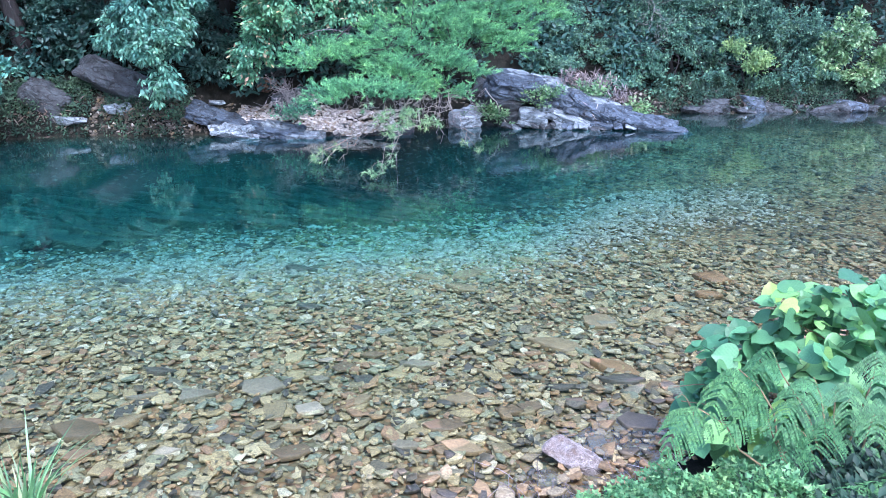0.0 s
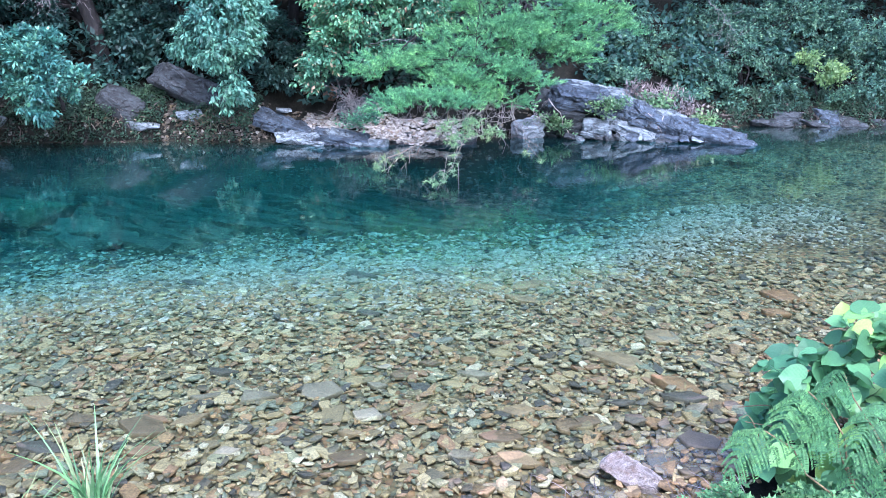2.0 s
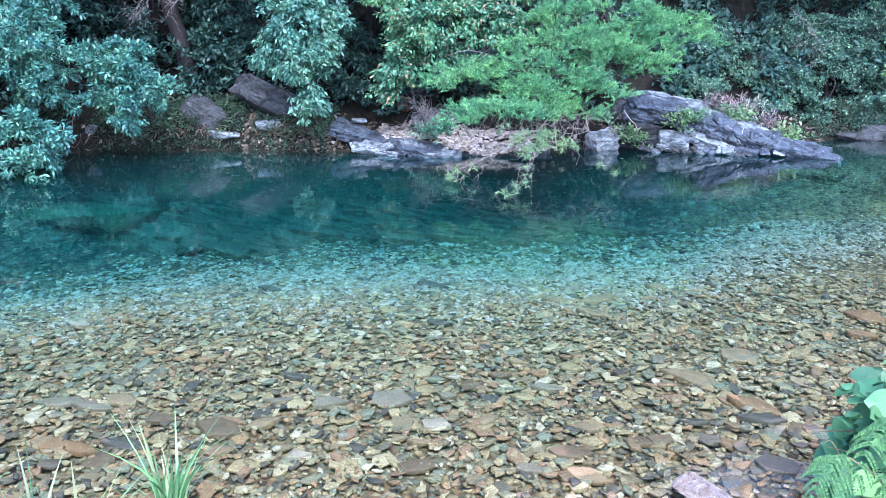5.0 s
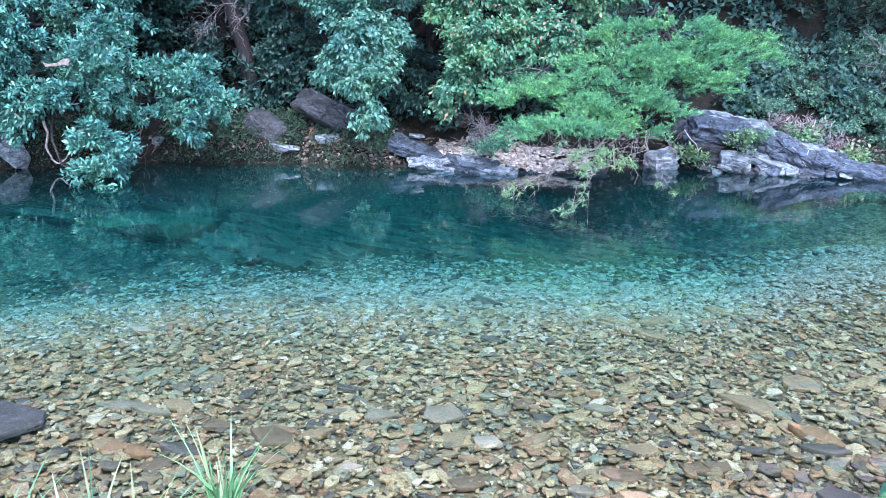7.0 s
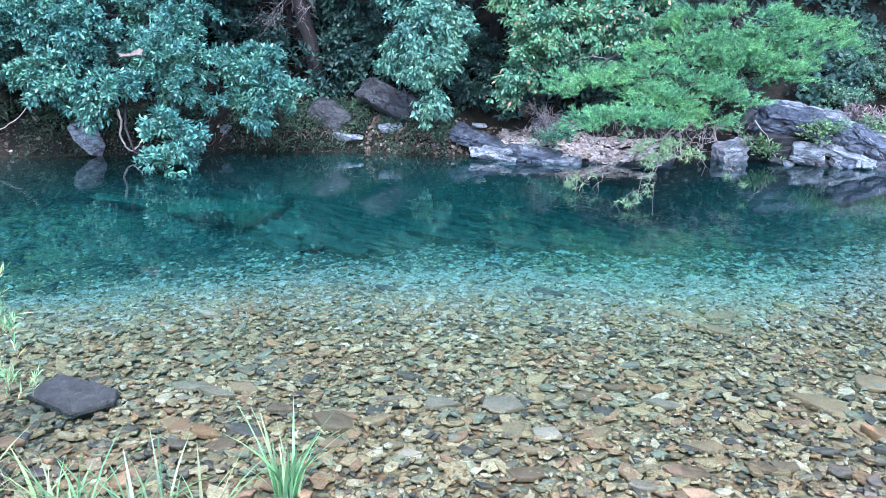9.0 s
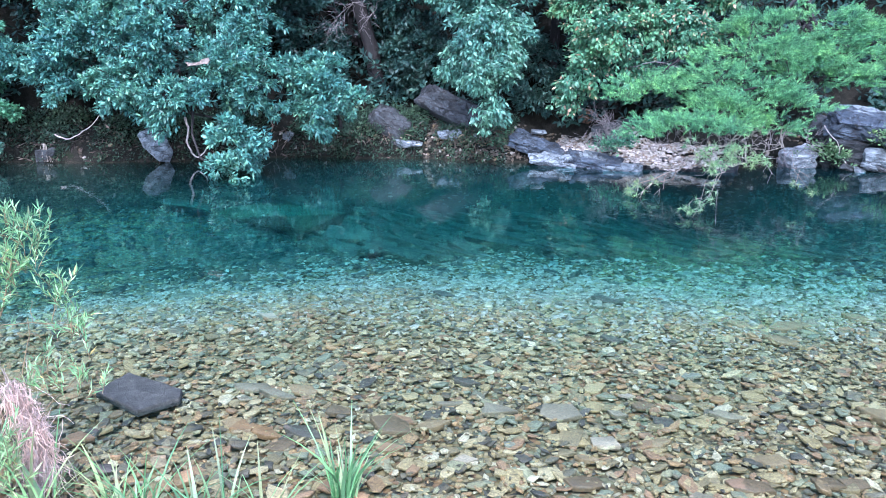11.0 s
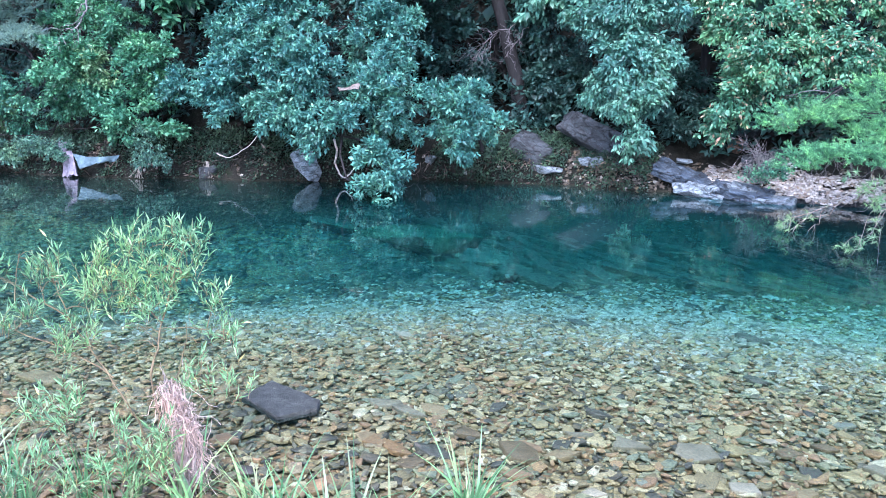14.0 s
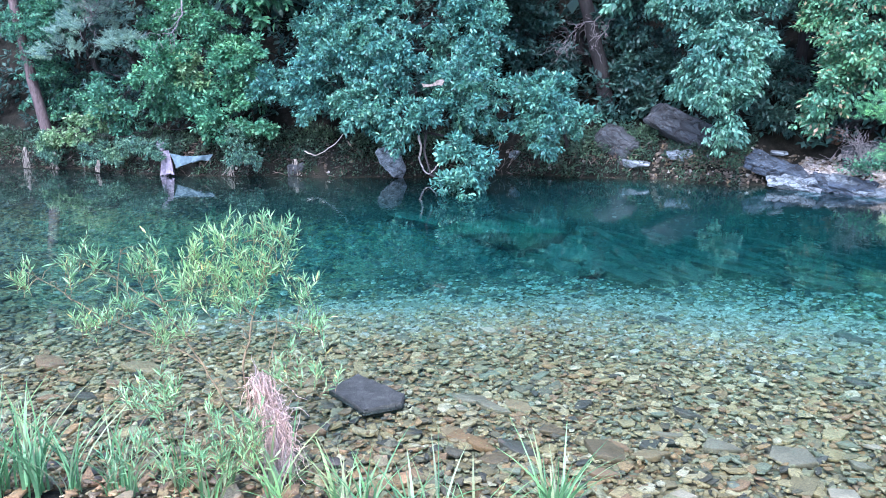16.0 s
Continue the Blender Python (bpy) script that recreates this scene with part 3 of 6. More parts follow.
# ---------------------------------------------------------------- rocks
def rock_mesh(name, size, seed, mat, points=16, cut=3, rough=0.05, layered=0.0):
    """An angular block: the hull of random points in a box, worn at its edges, with a rough skin."""
    g = np.random.default_rng(seed)
    bm = bmesh.new()
    for p in g.uniform(-1, 1, (points, 3)) ** 1:
        q = p / max(1e-6, np.max(np.abs(p))) * g.uniform(0.8, 1.0)
        bm.verts.new((q[0] * size[0] / 2, q[1] * size[1] / 2, q[2] * size[2] / 2))
    hull = bmesh.ops.convex_hull(bm, input=bm.verts)
    bmesh.ops.delete(bm, geom=[v for v in bm.verts if not v.link_faces], context="VERTS")
    bmesh.ops.bevel(bm, geom=list(bm.edges), offset=min(size) * 0.035, segments=1, affect="EDGES", clamp_overlap=True)
    bmesh.ops.triangulate(bm, faces=bm.faces)
    for _ in range(cut):
        bmesh.ops.subdivide_edges(bm, edges=[e for e in bm.edges if e.calc_length() > max(size) * 0.09], cuts=1)
        bmesh.ops.triangulate(bm, faces=bm.faces)
    bm.normal_update()
    off = Vector((seed * 3.7, seed * 1.3, 0))
    k = 2.2 / max(min(size), 0.2)
    for v in bm.verts:
        d = noise.fractal((v.co + off) * k, 0.9, 2.1, 4)
        step = noise.noise(Vector((v.co.x * 0.4, v.co.y * 0.4, v.co.z * 9 / max(size[2], 0.1))) + off) * layered
        v.co += v.normal * (d * rough + step) * min(size)
    return bm_mesh(name, bm, mat)


def boulder(label, at, size, turn, seed, mat, name="boulder", group="", sink=0.0, **kw):
    ob = part(name, rock_mesh(name, size, seed, mat, **kw))
    ob.matrix_world = pose(at[0], at[1], at[2] - sink, *turn)
    return tagged(ob, label, "rock", group)


# the slate outcrop that runs out into the water
outcrop = thing("slate_outcrop", "long blue-grey layered slate outcrop sloping into the water", "rock", (2.8, 18.9, 0))


def slab(parent, at, size, turn, seed, mat, name="slab", label="", **kw):
    ob = part(name, rock_mesh(name, size, seed, mat, **kw), parent, label)
    ob.matrix_world = pose(*at, *turn)
    return ob


def block_mesh(name, size, seed, mat, rough=0.03, jitter=0.16, cuts=3):
    """A broken block of bedded rock: a box with shifted corners, chipped edges and a rough skin."""
    g = np.random.default_rng(seed)
    bm = bmesh.new()
    bmesh.ops.create_cube(bm, size=1.0)
    for v in bm.verts:
        v.co = Vector([v.co[k] * size[k] * (1 + g.normal(0, jitter)) for k in range(3)])
    bmesh.ops.bevel(bm, geom=list(bm.edges), offset=min(size) * 0.05, segments=1, affect="EDGES", clamp_overlap=True)
    for _ in range(cuts):
        bmesh.ops.subdivide_edges(bm, edges=[e for e in bm.edges if e.calc_length() > max(size) * 0.05], cuts=1, use_grid_fill=True)
    bmesh.ops.triangulate(bm, faces=bm.faces)
    bm.normal_update()
    off = Vector((seed * 2.7, seed * 1.9, seed * 0.3))
    for v in bm.verts:
        d = noise.fractal((v.co + off) * 3.1, 0.8, 2.1, 5) + 0.3 * noise.noise(Vector((v.co.x * 1.5, v.co.y * 1.5, v.co.z * 12)) + off)
        near, _ = noise.voronoi(Vector((v.co.x * 2.2, v.co.y * 2.2, v.co.z * 6.5)) + off)
        d += 2.4 * min(0.3, near[1] - near[0]) - 0.5
        v.co += v.normal * d * rough * min(1.0, min(size) * 1.6)
    return bm_mesh(name, bm, mat)


outcrop_at = Matrix.Translation(outcrop.location)
bpy.context.view_layer.update()
for at, size, turn, seed, mat in (
    ((2.6, 19.6, 0.22), (4.2, 1.2, 0.80), (6, 14, -4), 3, M_DARKROCK),
    ((1.25, 19.25, 0.35), (0.9, 0.8, 1.0), (0, 12, 20), 15, M_DARKROCK),
    ((4.6, 18.75, -0.04), (1.9, 0.6, 0.26), (4, 9, -16), 8, M_DARKROCK),
):
    ob = slab(None, at, size, turn, seed, mat, name="core", points=46, cut=4, rough=0.09, layered=0.10)
    ob.parent, ob.matrix_parent_inverse = outcrop, outcrop_at.inverted()
g = np.random.default_rng(33)
# the upper bed dips along the outcrop in long pieces; undercut and broken beds show below it
for name, x, y, z, size, dip, yaw, mat in (
    ("upper_bed", 1.70, 19.20, 0.90, (1.25, 0.9, 0.40), 9, -4, M_SLATE),
    ("upper_bed", 2.68, 19.02, 0.62, (1.15, 0.8, 0.36), 21, -8, M_SLATE),
    ("upper_bed", 3.40, 18.82, 0.39, (1.05, 0.75, 0.36), 24, -10, M_SLATE),
    ("upper_bed", 3.98, 18.62, 0.20, (0.50, 0.6, 0.42), 14, -12, M_SLATE),
    ("upper_bed", 4.66, 18.35, 0.13, (1.30, 0.55, 0.26), 12, -24, M_SLATE),
    ("upper_bed", 5.10, 18.05, 0.02, (0.75, 0.34, 0.14), 9, -30, M_SLATE),
    ("back_bed", 2.15, 19.55, 0.98, (1.5, 0.5, 0.26), 13, -6, M_PALE),
    ("back_bed", 3.55, 19.20, 0.55, (1.5, 0.4, 0.20), 19, -9, M_PALE),
    ("split_bed", 2.96, 18.60, 0.22, (1.25, 0.5, 0.17), 19, -8, M_PALE),
    ("split_bed", 3.10, 18.56, 0.06, (1.05, 0.45, 0.15), 11, -8, M_PALE),
    ("split_bed", 2.55, 18.75, 0.37, (0.55, 0.45, 0.20), 12, -4, M_PALE),
    # dark rock here puts the shade of the recess into the block colour
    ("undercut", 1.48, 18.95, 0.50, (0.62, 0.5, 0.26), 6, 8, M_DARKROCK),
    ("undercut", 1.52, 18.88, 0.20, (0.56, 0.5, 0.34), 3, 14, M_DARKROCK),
    ("block", 2.06, 18.55, 0.23, (0.66, 0.45, 0.36), 4, -4, M_PALE),
    ("block", 2.75, 18.42, 0.06, (0.42, 0.3, 0.15), 8, 10, M_PALE),
    ("block", 2.42, 18.50, 0.03, (0.40, 0.3, 0.16), 2, -12, M_DARKROCK),
    ("block", 3.62, 18.42, 0.05, (0.55, 0.35, 0.17), 6, -14, M_SLATE),
):
    k = len(outcrop.children)
    ob = part(name, block_mesh(name, size, 20 + k, mat, 0.12 if "bed" in name else 0.07, 0.13, 4))
    ob.matrix_world = pose(x, y, z, 14 + g.normal(0, 4), dip + g.normal(0, 1.5), yaw + g.normal(0, 3))
    ob.parent, ob.matrix_parent_inverse = outcrop, outcrop_at.inverted()

ob = part("boulder", block_mesh("boulder", (0.62, 0.5, 0.42), 131, M_WHITEROCK, 0.09, 0.17))
ob.matrix_world = pose(0.50, 18.7, 0.18, 18, -14, 24)
tagged(ob, "pale angular boulder standing at the waterline", "rock")
boulder("pale grey block on the distant shore", (8.6, 22.15, 0.12), (1.3, 0.7, 0.55), (0, 6, 5), 33, M_SLATE)
boulder("whitish stone at the edge of the distant shore", (8.0, 21.9, 0.05), (0.5, 0.4, 0.24), (0, 0, 10), 34, M_PALE)
boulder("grey rock on the distant shore", (7.4, 21.95, 0.12), (0.9, 0.6, 0.6), (0, 5, 0), 35, M_DARKROCK)
boulder("grey flat rock on the distant shore", (11.3, 22.3, 0.1), (1.9, 0.7, 0.42), (0, 4, 0), 36, M_SLATE)
boulder("grey rock half hidden by shrubs", (12.6, 22.6, 0.2), (1.5, 0.9, 0.7), (0, -6, 0), 37, M_DARKROCK)
for i in range(6):
    x = 7.0 + 1.15 * i + g.normal(0, 0.25)
    boulder("low grey rock along the edge of the distant shore", (x, float(far_shore(x)) + 0.12, 0.06), (g.uniform(0.7, 1.3), 0.6, g.uniform(0.22, 0.38)), (0, g.normal(0, 6), g.normal(0, 12)), 240 + i, M_DARKROCK, group="rocks of the distant shore", points=24, cut=3, rough=0.10)
boulder("low dark rock on the distant shore", (9.9, 22.3, 0.05), (1.4, 0.7, 0.4), (0, 2, 4), 38, M_DARKROCK)

ledge = thing("rock_ledge", "grey layered rock ledge with broken shards at the water", "rock", (-4.2, 17.3, 0))
ledge_at = Matrix.Translation(ledge.location)
for at, size, turn, seed, mat in (
    ((-4.3, 17.75, 0.02), (2.2, 0.9, 0.4), (10, 9, -8), 41, M_DARKROCK),
    ((-5.5, 17.85, 0.36), (0.8, 0.6, 0.36), (10, 14, 0), 45, M_DARKROCK),
):
    ob = slab(None, at, size, turn, seed, mat, name="core", rough=0.09, layered=0.10, points=44, cut=4)
    ob.parent, ob.matrix_parent_inverse = ledge, ledge_at.inverted()
for name, x, y, z, size, dip, yaw, mat in (
    ("layer", -5.20, 17.55, 0.40, (0.80, 0.6, 0.26), 17, -6, M_SLATE),
    ("layer", -4.58, 17.45, 0.25, (0.75, 0.55, 0.24), 20, -8, M_SLATE),
    ("layer", -4.02, 17.32, 0.13, (0.50, 0.5, 0.20), 12, -8, M_SLATE),
    ("wedge", -4.32, 17.00, 0.06, (0.88, 0.35, 0.22), 12, -6, M_PALE),
    ("wedge", -4.72, 17.12, 0.10, (0.45, 0.3, 0.20), 16, 4, M_SLATE),
    ("face", -3.90, 17.02, 0.13, (0.40, 0.4, 0.30), 26, 8, M_SLATE),
    ("layer", -3.35, 16.95, 0.09, (0.85, 0.5, 0.22), 10, -6, M_SLATE),
    ("layer", -2.90, 16.85, 0.03, (0.75, 0.42, 0.17), 4, 4, M_PALE),
    ("layer", -3.55, 17.15, 0.20, (0.50, 0.4, 0.14), 10, 12, M_PALE),
    ("shelf", -2.45, 17.45, 0.0, (2.0, 1.0, 0.24), 2, -4, M_DARKROCK),
    ("shelf", -1.35, 17.6, -0.02, (1.3, 0.9, 0.22), 1, 6, M_DARKROCK),
):
    k = len(ledge.children)
    ob = part(name, block_mesh(name, size, 440 + k, mat, 0.11, 0.13, 4))
    ob.matrix_world = pose(x, y, z, 12 + g.normal(0, 4), dip + g.normal(0, 2), yaw + g.normal(0, 4))
    ob.parent, ob.matrix_parent_inverse = ledge, ledge_at.inverted()
for base, x0, x1, y0, z0, drop, many in ((ledge, -4.85, -2.6, 16.9, 0.22, 0.19, 16), (outcrop, 1.5, 4.2, 18.42, 0.10, 0.08, 15)):
    inv = Matrix.Translation(base.location).inverted()
    for i in range(many):
        s = i / (many - 1)
        w = g.uniform(0.16, 0.42)
        ob = slab(None, (x0 + (x1 - x0) * s + g.normal(0, 0.04), y0 + g.normal(0, 0.05) - 0.25 * s * (base is outcrop), z0 - drop * s + g.normal(0, 0.04)), (w, 0.3, g.uniform(0.08, 0.2)),
                  (g.normal(12, 8), 12 + g.normal(0, 9), g.normal(-6, 14)), 900 + many * 20 + i, (M_SLATE, M_PALE, M_DARKROCK, M_PALE)[int(g.integers(0, 4))], name="chunk", points=13, cut=2, rough=0.05)
        ob.parent, ob.matrix_parent_inverse = base, inv
boulder("flat whitish stone lying on the ledge", (-5.0, 17.85, 0.62), (0.38, 0.3, 0.12), (4, 6, 20), 47, M_PALE)
boulder("rounded dark rock in the earthy bank", (-8.55, 17.45, 0.62), (1.15, 0.9, 0.95), (4, 22, 8), 51, M_DARKROCK, points=40, cut=3, rough=0.10)
boulder("large tilted dark slab in the bank", (-7.05, 17.95, 1.02), (2.1, 1.0, 0.62), (-22, 27, 6), 52, M_DARKROCK, points=34, cut=3, rough=0.09, layered=0.10)
boulder("small pale stone in the bank", (-7.16, 17.35, 0.56), (0.3, 0.25, 0.26), (0, 10, 0), 53, M_PALE)
boulder("small pale stone in the bank", (-6.85, 17.4, 0.55), (0.33, 0.25, 0.28), (0, -20, 0), 54, M_PALE)
boulder("flat grey stone low in the bank", (-8.0, 17.2, 0.33), (0.75, 0.5, 0.24), (0, 4, 0), 55, M_PALE)
boulder("small stone stuck in the bank", (-6.45, 17.4, 0.5), (0.22, 0.2, 0.2), (0, 0, 30), 56, M_PALE)
boulder("red-brown block in the bank", (-4.1, 18.75, 0.95), (0.5, 0.4, 0.4), (0, 8, 0), 57, M_RED)
boulder("brown block in the bank", (-4.55, 18.9, 1.12), (0.6, 0.45, 0.35), (0, -14, 20), 58, M_RED)
boulder("grey block in the bank", (-3.85, 18.9, 1.3), (0.55, 0.4, 0.36), (0, 8, -10), 59, M_DARKROCK)
boulder("grey lump of rock behind twigs", (-3.4, 18.1, 0.62), (0.8, 0.7, 0.7), (0, 0, 0), 60, M_DARKROCK, points=30, cut=3, rough=0.1)
boulder("pale leaning rock at the waterline", (-12.95, 14.3, 0.36), (0.5, 0.45, 1.0), (0, -24, 0), 61, M_PALE, points=12)
boulder("small pale stone in the bank", (-10.82, 16.4, 0.45), (0.3, 0.25, 0.28), (0, 15, 0), 62, M_PALE)
boulder("dark brown rock low in the bank", (-15.3, 13.45, 0.16), (0.55, 0.4, 0.4), (0, -30, 0), 63, M_DARKROCK)

# stones in the shallows and under the pool
def low_slab(name, corners, z, thick, mat, label):
    """A low flat rock with given corners, worn along its edges."""
    bm = bmesh.new()
    top = [bm.verts.new((x, y, z)) for x, y in corners]
    face = bm.faces.new(top)
    ext = bmesh.ops.extrude_face_region(bm, geom=[face])
    for v in ext["geom"]:
        if isinstance(v, bmesh.types.BMVert):
            v.co.z -= thick
            v.co.xy *= 1.02
    bmesh.ops.recalc_face_normals(bm, faces=bm.faces)
    bmesh.ops.bevel(bm, geom=list(bm.edges), offset=0.005, segments=1, affect="EDGES")
    bmesh.ops.triangulate(bm, faces=bm.faces)
    for _ in range(3):
        bmesh.ops.subdivide_edges(bm, edges=[e for e in bm.edges if e.calc_length() > 0.05], cuts=1)
        bmesh.ops.triangulate(bm, faces=bm.faces)
    bm.normal_update()
    for v in bm.verts:
        v.co += v.normal * (noise.fractal(v.co * 6, 0.9, 2.1, 4) * 0.007)
    return tagged(part(name, bm_mesh(name, bm, mat)), label, "rock")


flat = low_slab("flat_rock", ((-0.28, -0.11), (0.07, -0.21), (0.25, -0.27), (0.39, -0.01), (0.31, 0.12), (-0.30, 0.24)), 0.0, 0.055, M_WETSLAB, "flat dark rock just breaking the surface of the shallows")
flat.matrix_world = pose(-4.17, 4.14, 0.022, 1, -1.5, 0)
boulder("pinkish quartz stone at the water's edge", (0.74, 4.02, 0.03), (0.36, 0.18, 0.14), (4, 6, -20), 72, M_PURPLE, name="stone", points=18, cut=4, rough=0.12)

# bedrock under the deep pool: long tilted layers with dark clefts between them
g = np.random.default_rng(81)
along = np.array([0.85, -0.53])
across = np.array([0.53, 0.85])
bedrock = part("bedrock", None, ground, "greenish layered bedrock under the deep pool")
k = 0
for row in range(21):
    u = -2.6 + 0.30 * row + g.uniform(-0.05, 0.05)
    v = g.uniform(-5.4, -4.6)
    while v < 4.4:
        ln = g.uniform(0.5, 1.7)
        cx, cy = np.array([-4.6, 13.4]) + across * u + along * (v + ln / 2)
        v += ln + g.uniform(0.02, 0.12)
        z = float(land(cx, cy))
        if z > -0.80 or cy > far_shore(cx) - 1.2 or g.uniform() < 0.05:
            continue
        ob = part("layer", block_mesh("layer", (ln, g.uniform(0.23, 0.28), 0.24), 700 + k, M_SUNK, 0.05, 0.10, 1), bedrock)
        ob.matrix_world = pose(cx, cy, z + g.normal(0.0, 0.022), -5 + g.normal(0, 2.5), g.normal(0, 3), -32 + g.normal(0, 3))
        k += 1
for at, size, turn, seed in (
    ((-9.1, 13.4, 0), (2.6, 2.0, 0.40), (-6, 2, -14), 81),
    ((-6.9, 12.4, 0), (1.2, 0.7, 0.26), (6, 2, 10), 86),
    ((-10.6, 12.2, 0), (1.4, 0.5, 0.2), (6, 3, 14), 91),
    ((-5.9, 11.4, 0), (0.7, 0.5, 0.2), (6, 3, 14), 92),
):
    boulder("sunken greenish slab on the floor of the deep pool", (at[0], at[1], float(land(at[0], at[1])) + 0.14), size, turn, seed, M_GREENSLAB if seed == 81 else M_SUNK,
            name="sunken_slab", group="sunken slabs", rough=0.04, cut=1)


# ---------------------------------------------------------------- stones of the bed
def flat_stone(seed):
    """A flat, broken stone: an uneven polygon with a worn upper edge, lying in the xy plane; about 1 across."""
    g = np.random.default_rng(seed)
    n = int(g.integers(4, 7))
    a = (np.arange(n) + g.uniform(-0.36, 0.36, n)) * 2 * np.pi / n
    r = g.uniform(0.36, 0.66, n)
    rim = np.c_[np.cos(a) * r, np.sin(a) * r * g.uniform(0.6, 0.95)]
    tilt = g.normal(0, 0.16, 2)
    topz = 0.5 + rim @ tilt * 2 + g.normal(0, 0.05, n)
    V = np.concatenate([np.c_[rim * g.uniform(0.89, 0.95), topz], np.c_[rim, topz - 0.14], np.c_[rim * 0.92, np.full(n, -0.5)]])
    mid = np.array([[*(rim.mean(0) * 0.8), 0.5 + rim.mean(0) @ tilt * 2 + g.normal(0, 0.02)]])
    V = np.concatenate([V, mid])
    F = []
    for i in range(n):
        j = (i + 1) % n
        F += [(3 * n, i, j), (i, n + i, n + j), (i, n + j, j), (n + i, 2 * n + i, 2 * n + j), (n + i, 2 * n + j, n + j)]
    return V, np.array(F)


SHAPES = [flat_stone(100 + i) for i in range(40)]


def chip(seed):
    """A plainer chip: a polygon with straight sides."""
    V, F = flat_stone(seed)
    n = (len(V) - 1) // 3
    return np.concatenate([V[:n], V[2 * n:]]), np.array([f for i in range(n) for f in ((2 * n, i, (i + 1) % n), (i, n + i, n + (i + 1) % n), (i, n + (i + 1) % n, (i + 1) % n))])


CHIPS = [chip(200 + i) for i in range(24)]


def strewn(n, xr, yr, sizes, g, lift=0.0, thick=0.28, keep=None, shapes=SHAPES):
    """Stones in all shapes over a stretch of the plan, lying on the land; one pair of arrays."""
    x, y = g.uniform(*xr, n), g.uniform(*yr, n)
    ok = (y > near_shore(x) - 0.25) & (y < far_shore(x) - 0.3)
    if keep is not None:
        ok &= keep(x, y)
    x, y = x[ok], y[ok]
    n = len(x)
    s = sizes(n)
    VV, FF, base = [], [], 0
    which = g.integers(0, len(shapes), n)
    spin = g.uniform(0, 2 * np.pi, n)
    tx, ty = g.normal(0, 0.17, n), g.normal(-0.05, 0.17, n)
    Z = unit(np.c_[tx, ty, np.ones(n)])
    X0 = np.c_[np.cos(spin), np.sin(spin), np.zeros(n)]
    Y0 = unit(np.cross(Z, X0))
    X1 = np.cross(Y0, Z)
    h = s * thick * g.uniform(0.6, 1.5, n)
    C = np.c_[x, y, land(x, y) + lift + h * 0.15 + g.uniform(0, 0.022, n)]
    S = np.c_[s * g.uniform(0.95, 1.3, n), s * g.uniform(0.8, 1.15, n), h]
    for k, (V, F) in enumerate(shapes):
        m = which == k
        if m.any():
            v, f = scatter(V, F, C[m], X1[m], Y0[m], Z[m], S[m])
            VV.append(v)
            FF.append(f + base)
            base += len(v)
    return np.concatenate(VV), np.concatenate(FF)


def bed(name, arrays, mat, label):
    ob = part(name, mesh_of(name, *arrays, mat), ground, label)
    ob["kind"] = "stuff"
    return ob


g = np.random.default_rng(11)
power = lambda lo, hi, k: (lambda n: lo * (1 - g.uniform(0, 1, n) * (1 - (lo / hi) ** k)) ** (-1 / k))
bed("gravel_chips", strewn(14500, (-9, 5), (0.5, 8.6), power(0.026, 0.06, 2.0), g, 0.004, 0.22, shapes=CHIPS), M_STONES, "small brown and grey slate chips")
bed("bed_stones", strewn(27000, (-9, 5), (0.5, 9.0), power(0.046, 0.15, 2.4), g, 0.012, 0.15, lambda x, y: (g.uniform(0, 1, len(x)) > (y - near_shore(x) - 4.2) / 2.2) & (g.uniform(0, 1, len(x)) < (y - near_shore(x)) / 0.9)), M_STONES, "flat tan, olive and grey river stones")
bed("small_stones", strewn(9000, (-7, 4), (2, 8.0), power(0.026, 0.055, 2.0), g, 0.03, 0.25, lambda x, y: g.uniform(0, 1, len(x)) < 0.55 + 0.45 * np.sin(x * 2.3 + 1) * np.sin(y * 2.9), shapes=CHIPS), M_STONES, "small angular stones lying between the larger ones")
bed("pool_stones", strewn(36000, (-11, 6), (4.6, 13.5), power(0.05, 0.13, 2.3), g, 0.012, 0.12,
                          lambda x, y: (land(x, y) + g.uniform(-0.30, 0.30, len(x)) > -0.66) & (x > -7.0 - 2 * g.uniform(0, 1, len(x))) & (x < 3.2 + 2 * g.uniform(0, 1, len(x))) & (g.uniform(0, 1, len(x)) < (y - near_shore(x) - 3.6) / 2.0), CHIPS), M_DEEP, "pale flat stones under the pool")
bed("pool_chips", strewn(30000, (-9, 5), (5.5, 13.0), power(0.04, 0.085, 2.0), g, 0.004, 0.2,
                         lambda x, y: (land(x, y) > -0.55) & (x > -7.6 - 1.5 * g.uniform(0, 1, len(x))) & (g.uniform(0, 1, len(x)) < (y - near_shore(x) - 3.2) / 2.0), CHIPS), M_DEEP, "small pale and grey chips between the stones under the pool")
bed("channel_stones", strewn(38000, (-24, 13), (1, 21.5), power(0.055, 0.19, 2.3), g, 0.01, 0.14,
                             lambda x, y: ((x < -7.2) | (x > 3.5) | (y > 12.5)) & (land(x, y) > -0.7) & (y < far_shore(x) - 0.5) & ((x > -9.5) | (y < far_shore(x) - 3.6 - g.uniform(0, 1.2, len(x)))), CHIPS), M_CHANNEL, "flat brown and grey stones along the channel")
bed("silted_stones", strewn(16000, (-24, -9), (1, 21.5), power(0.06, 0.2, 2.3), g, 0.01, 0.14, lambda x, y: (y < far_shore(x) - 0.3) & (y > far_shore(x) - 4.6), CHIPS), M_SHADED, "stones in the upstream shallows, coloured dark like the dim water under the trees")
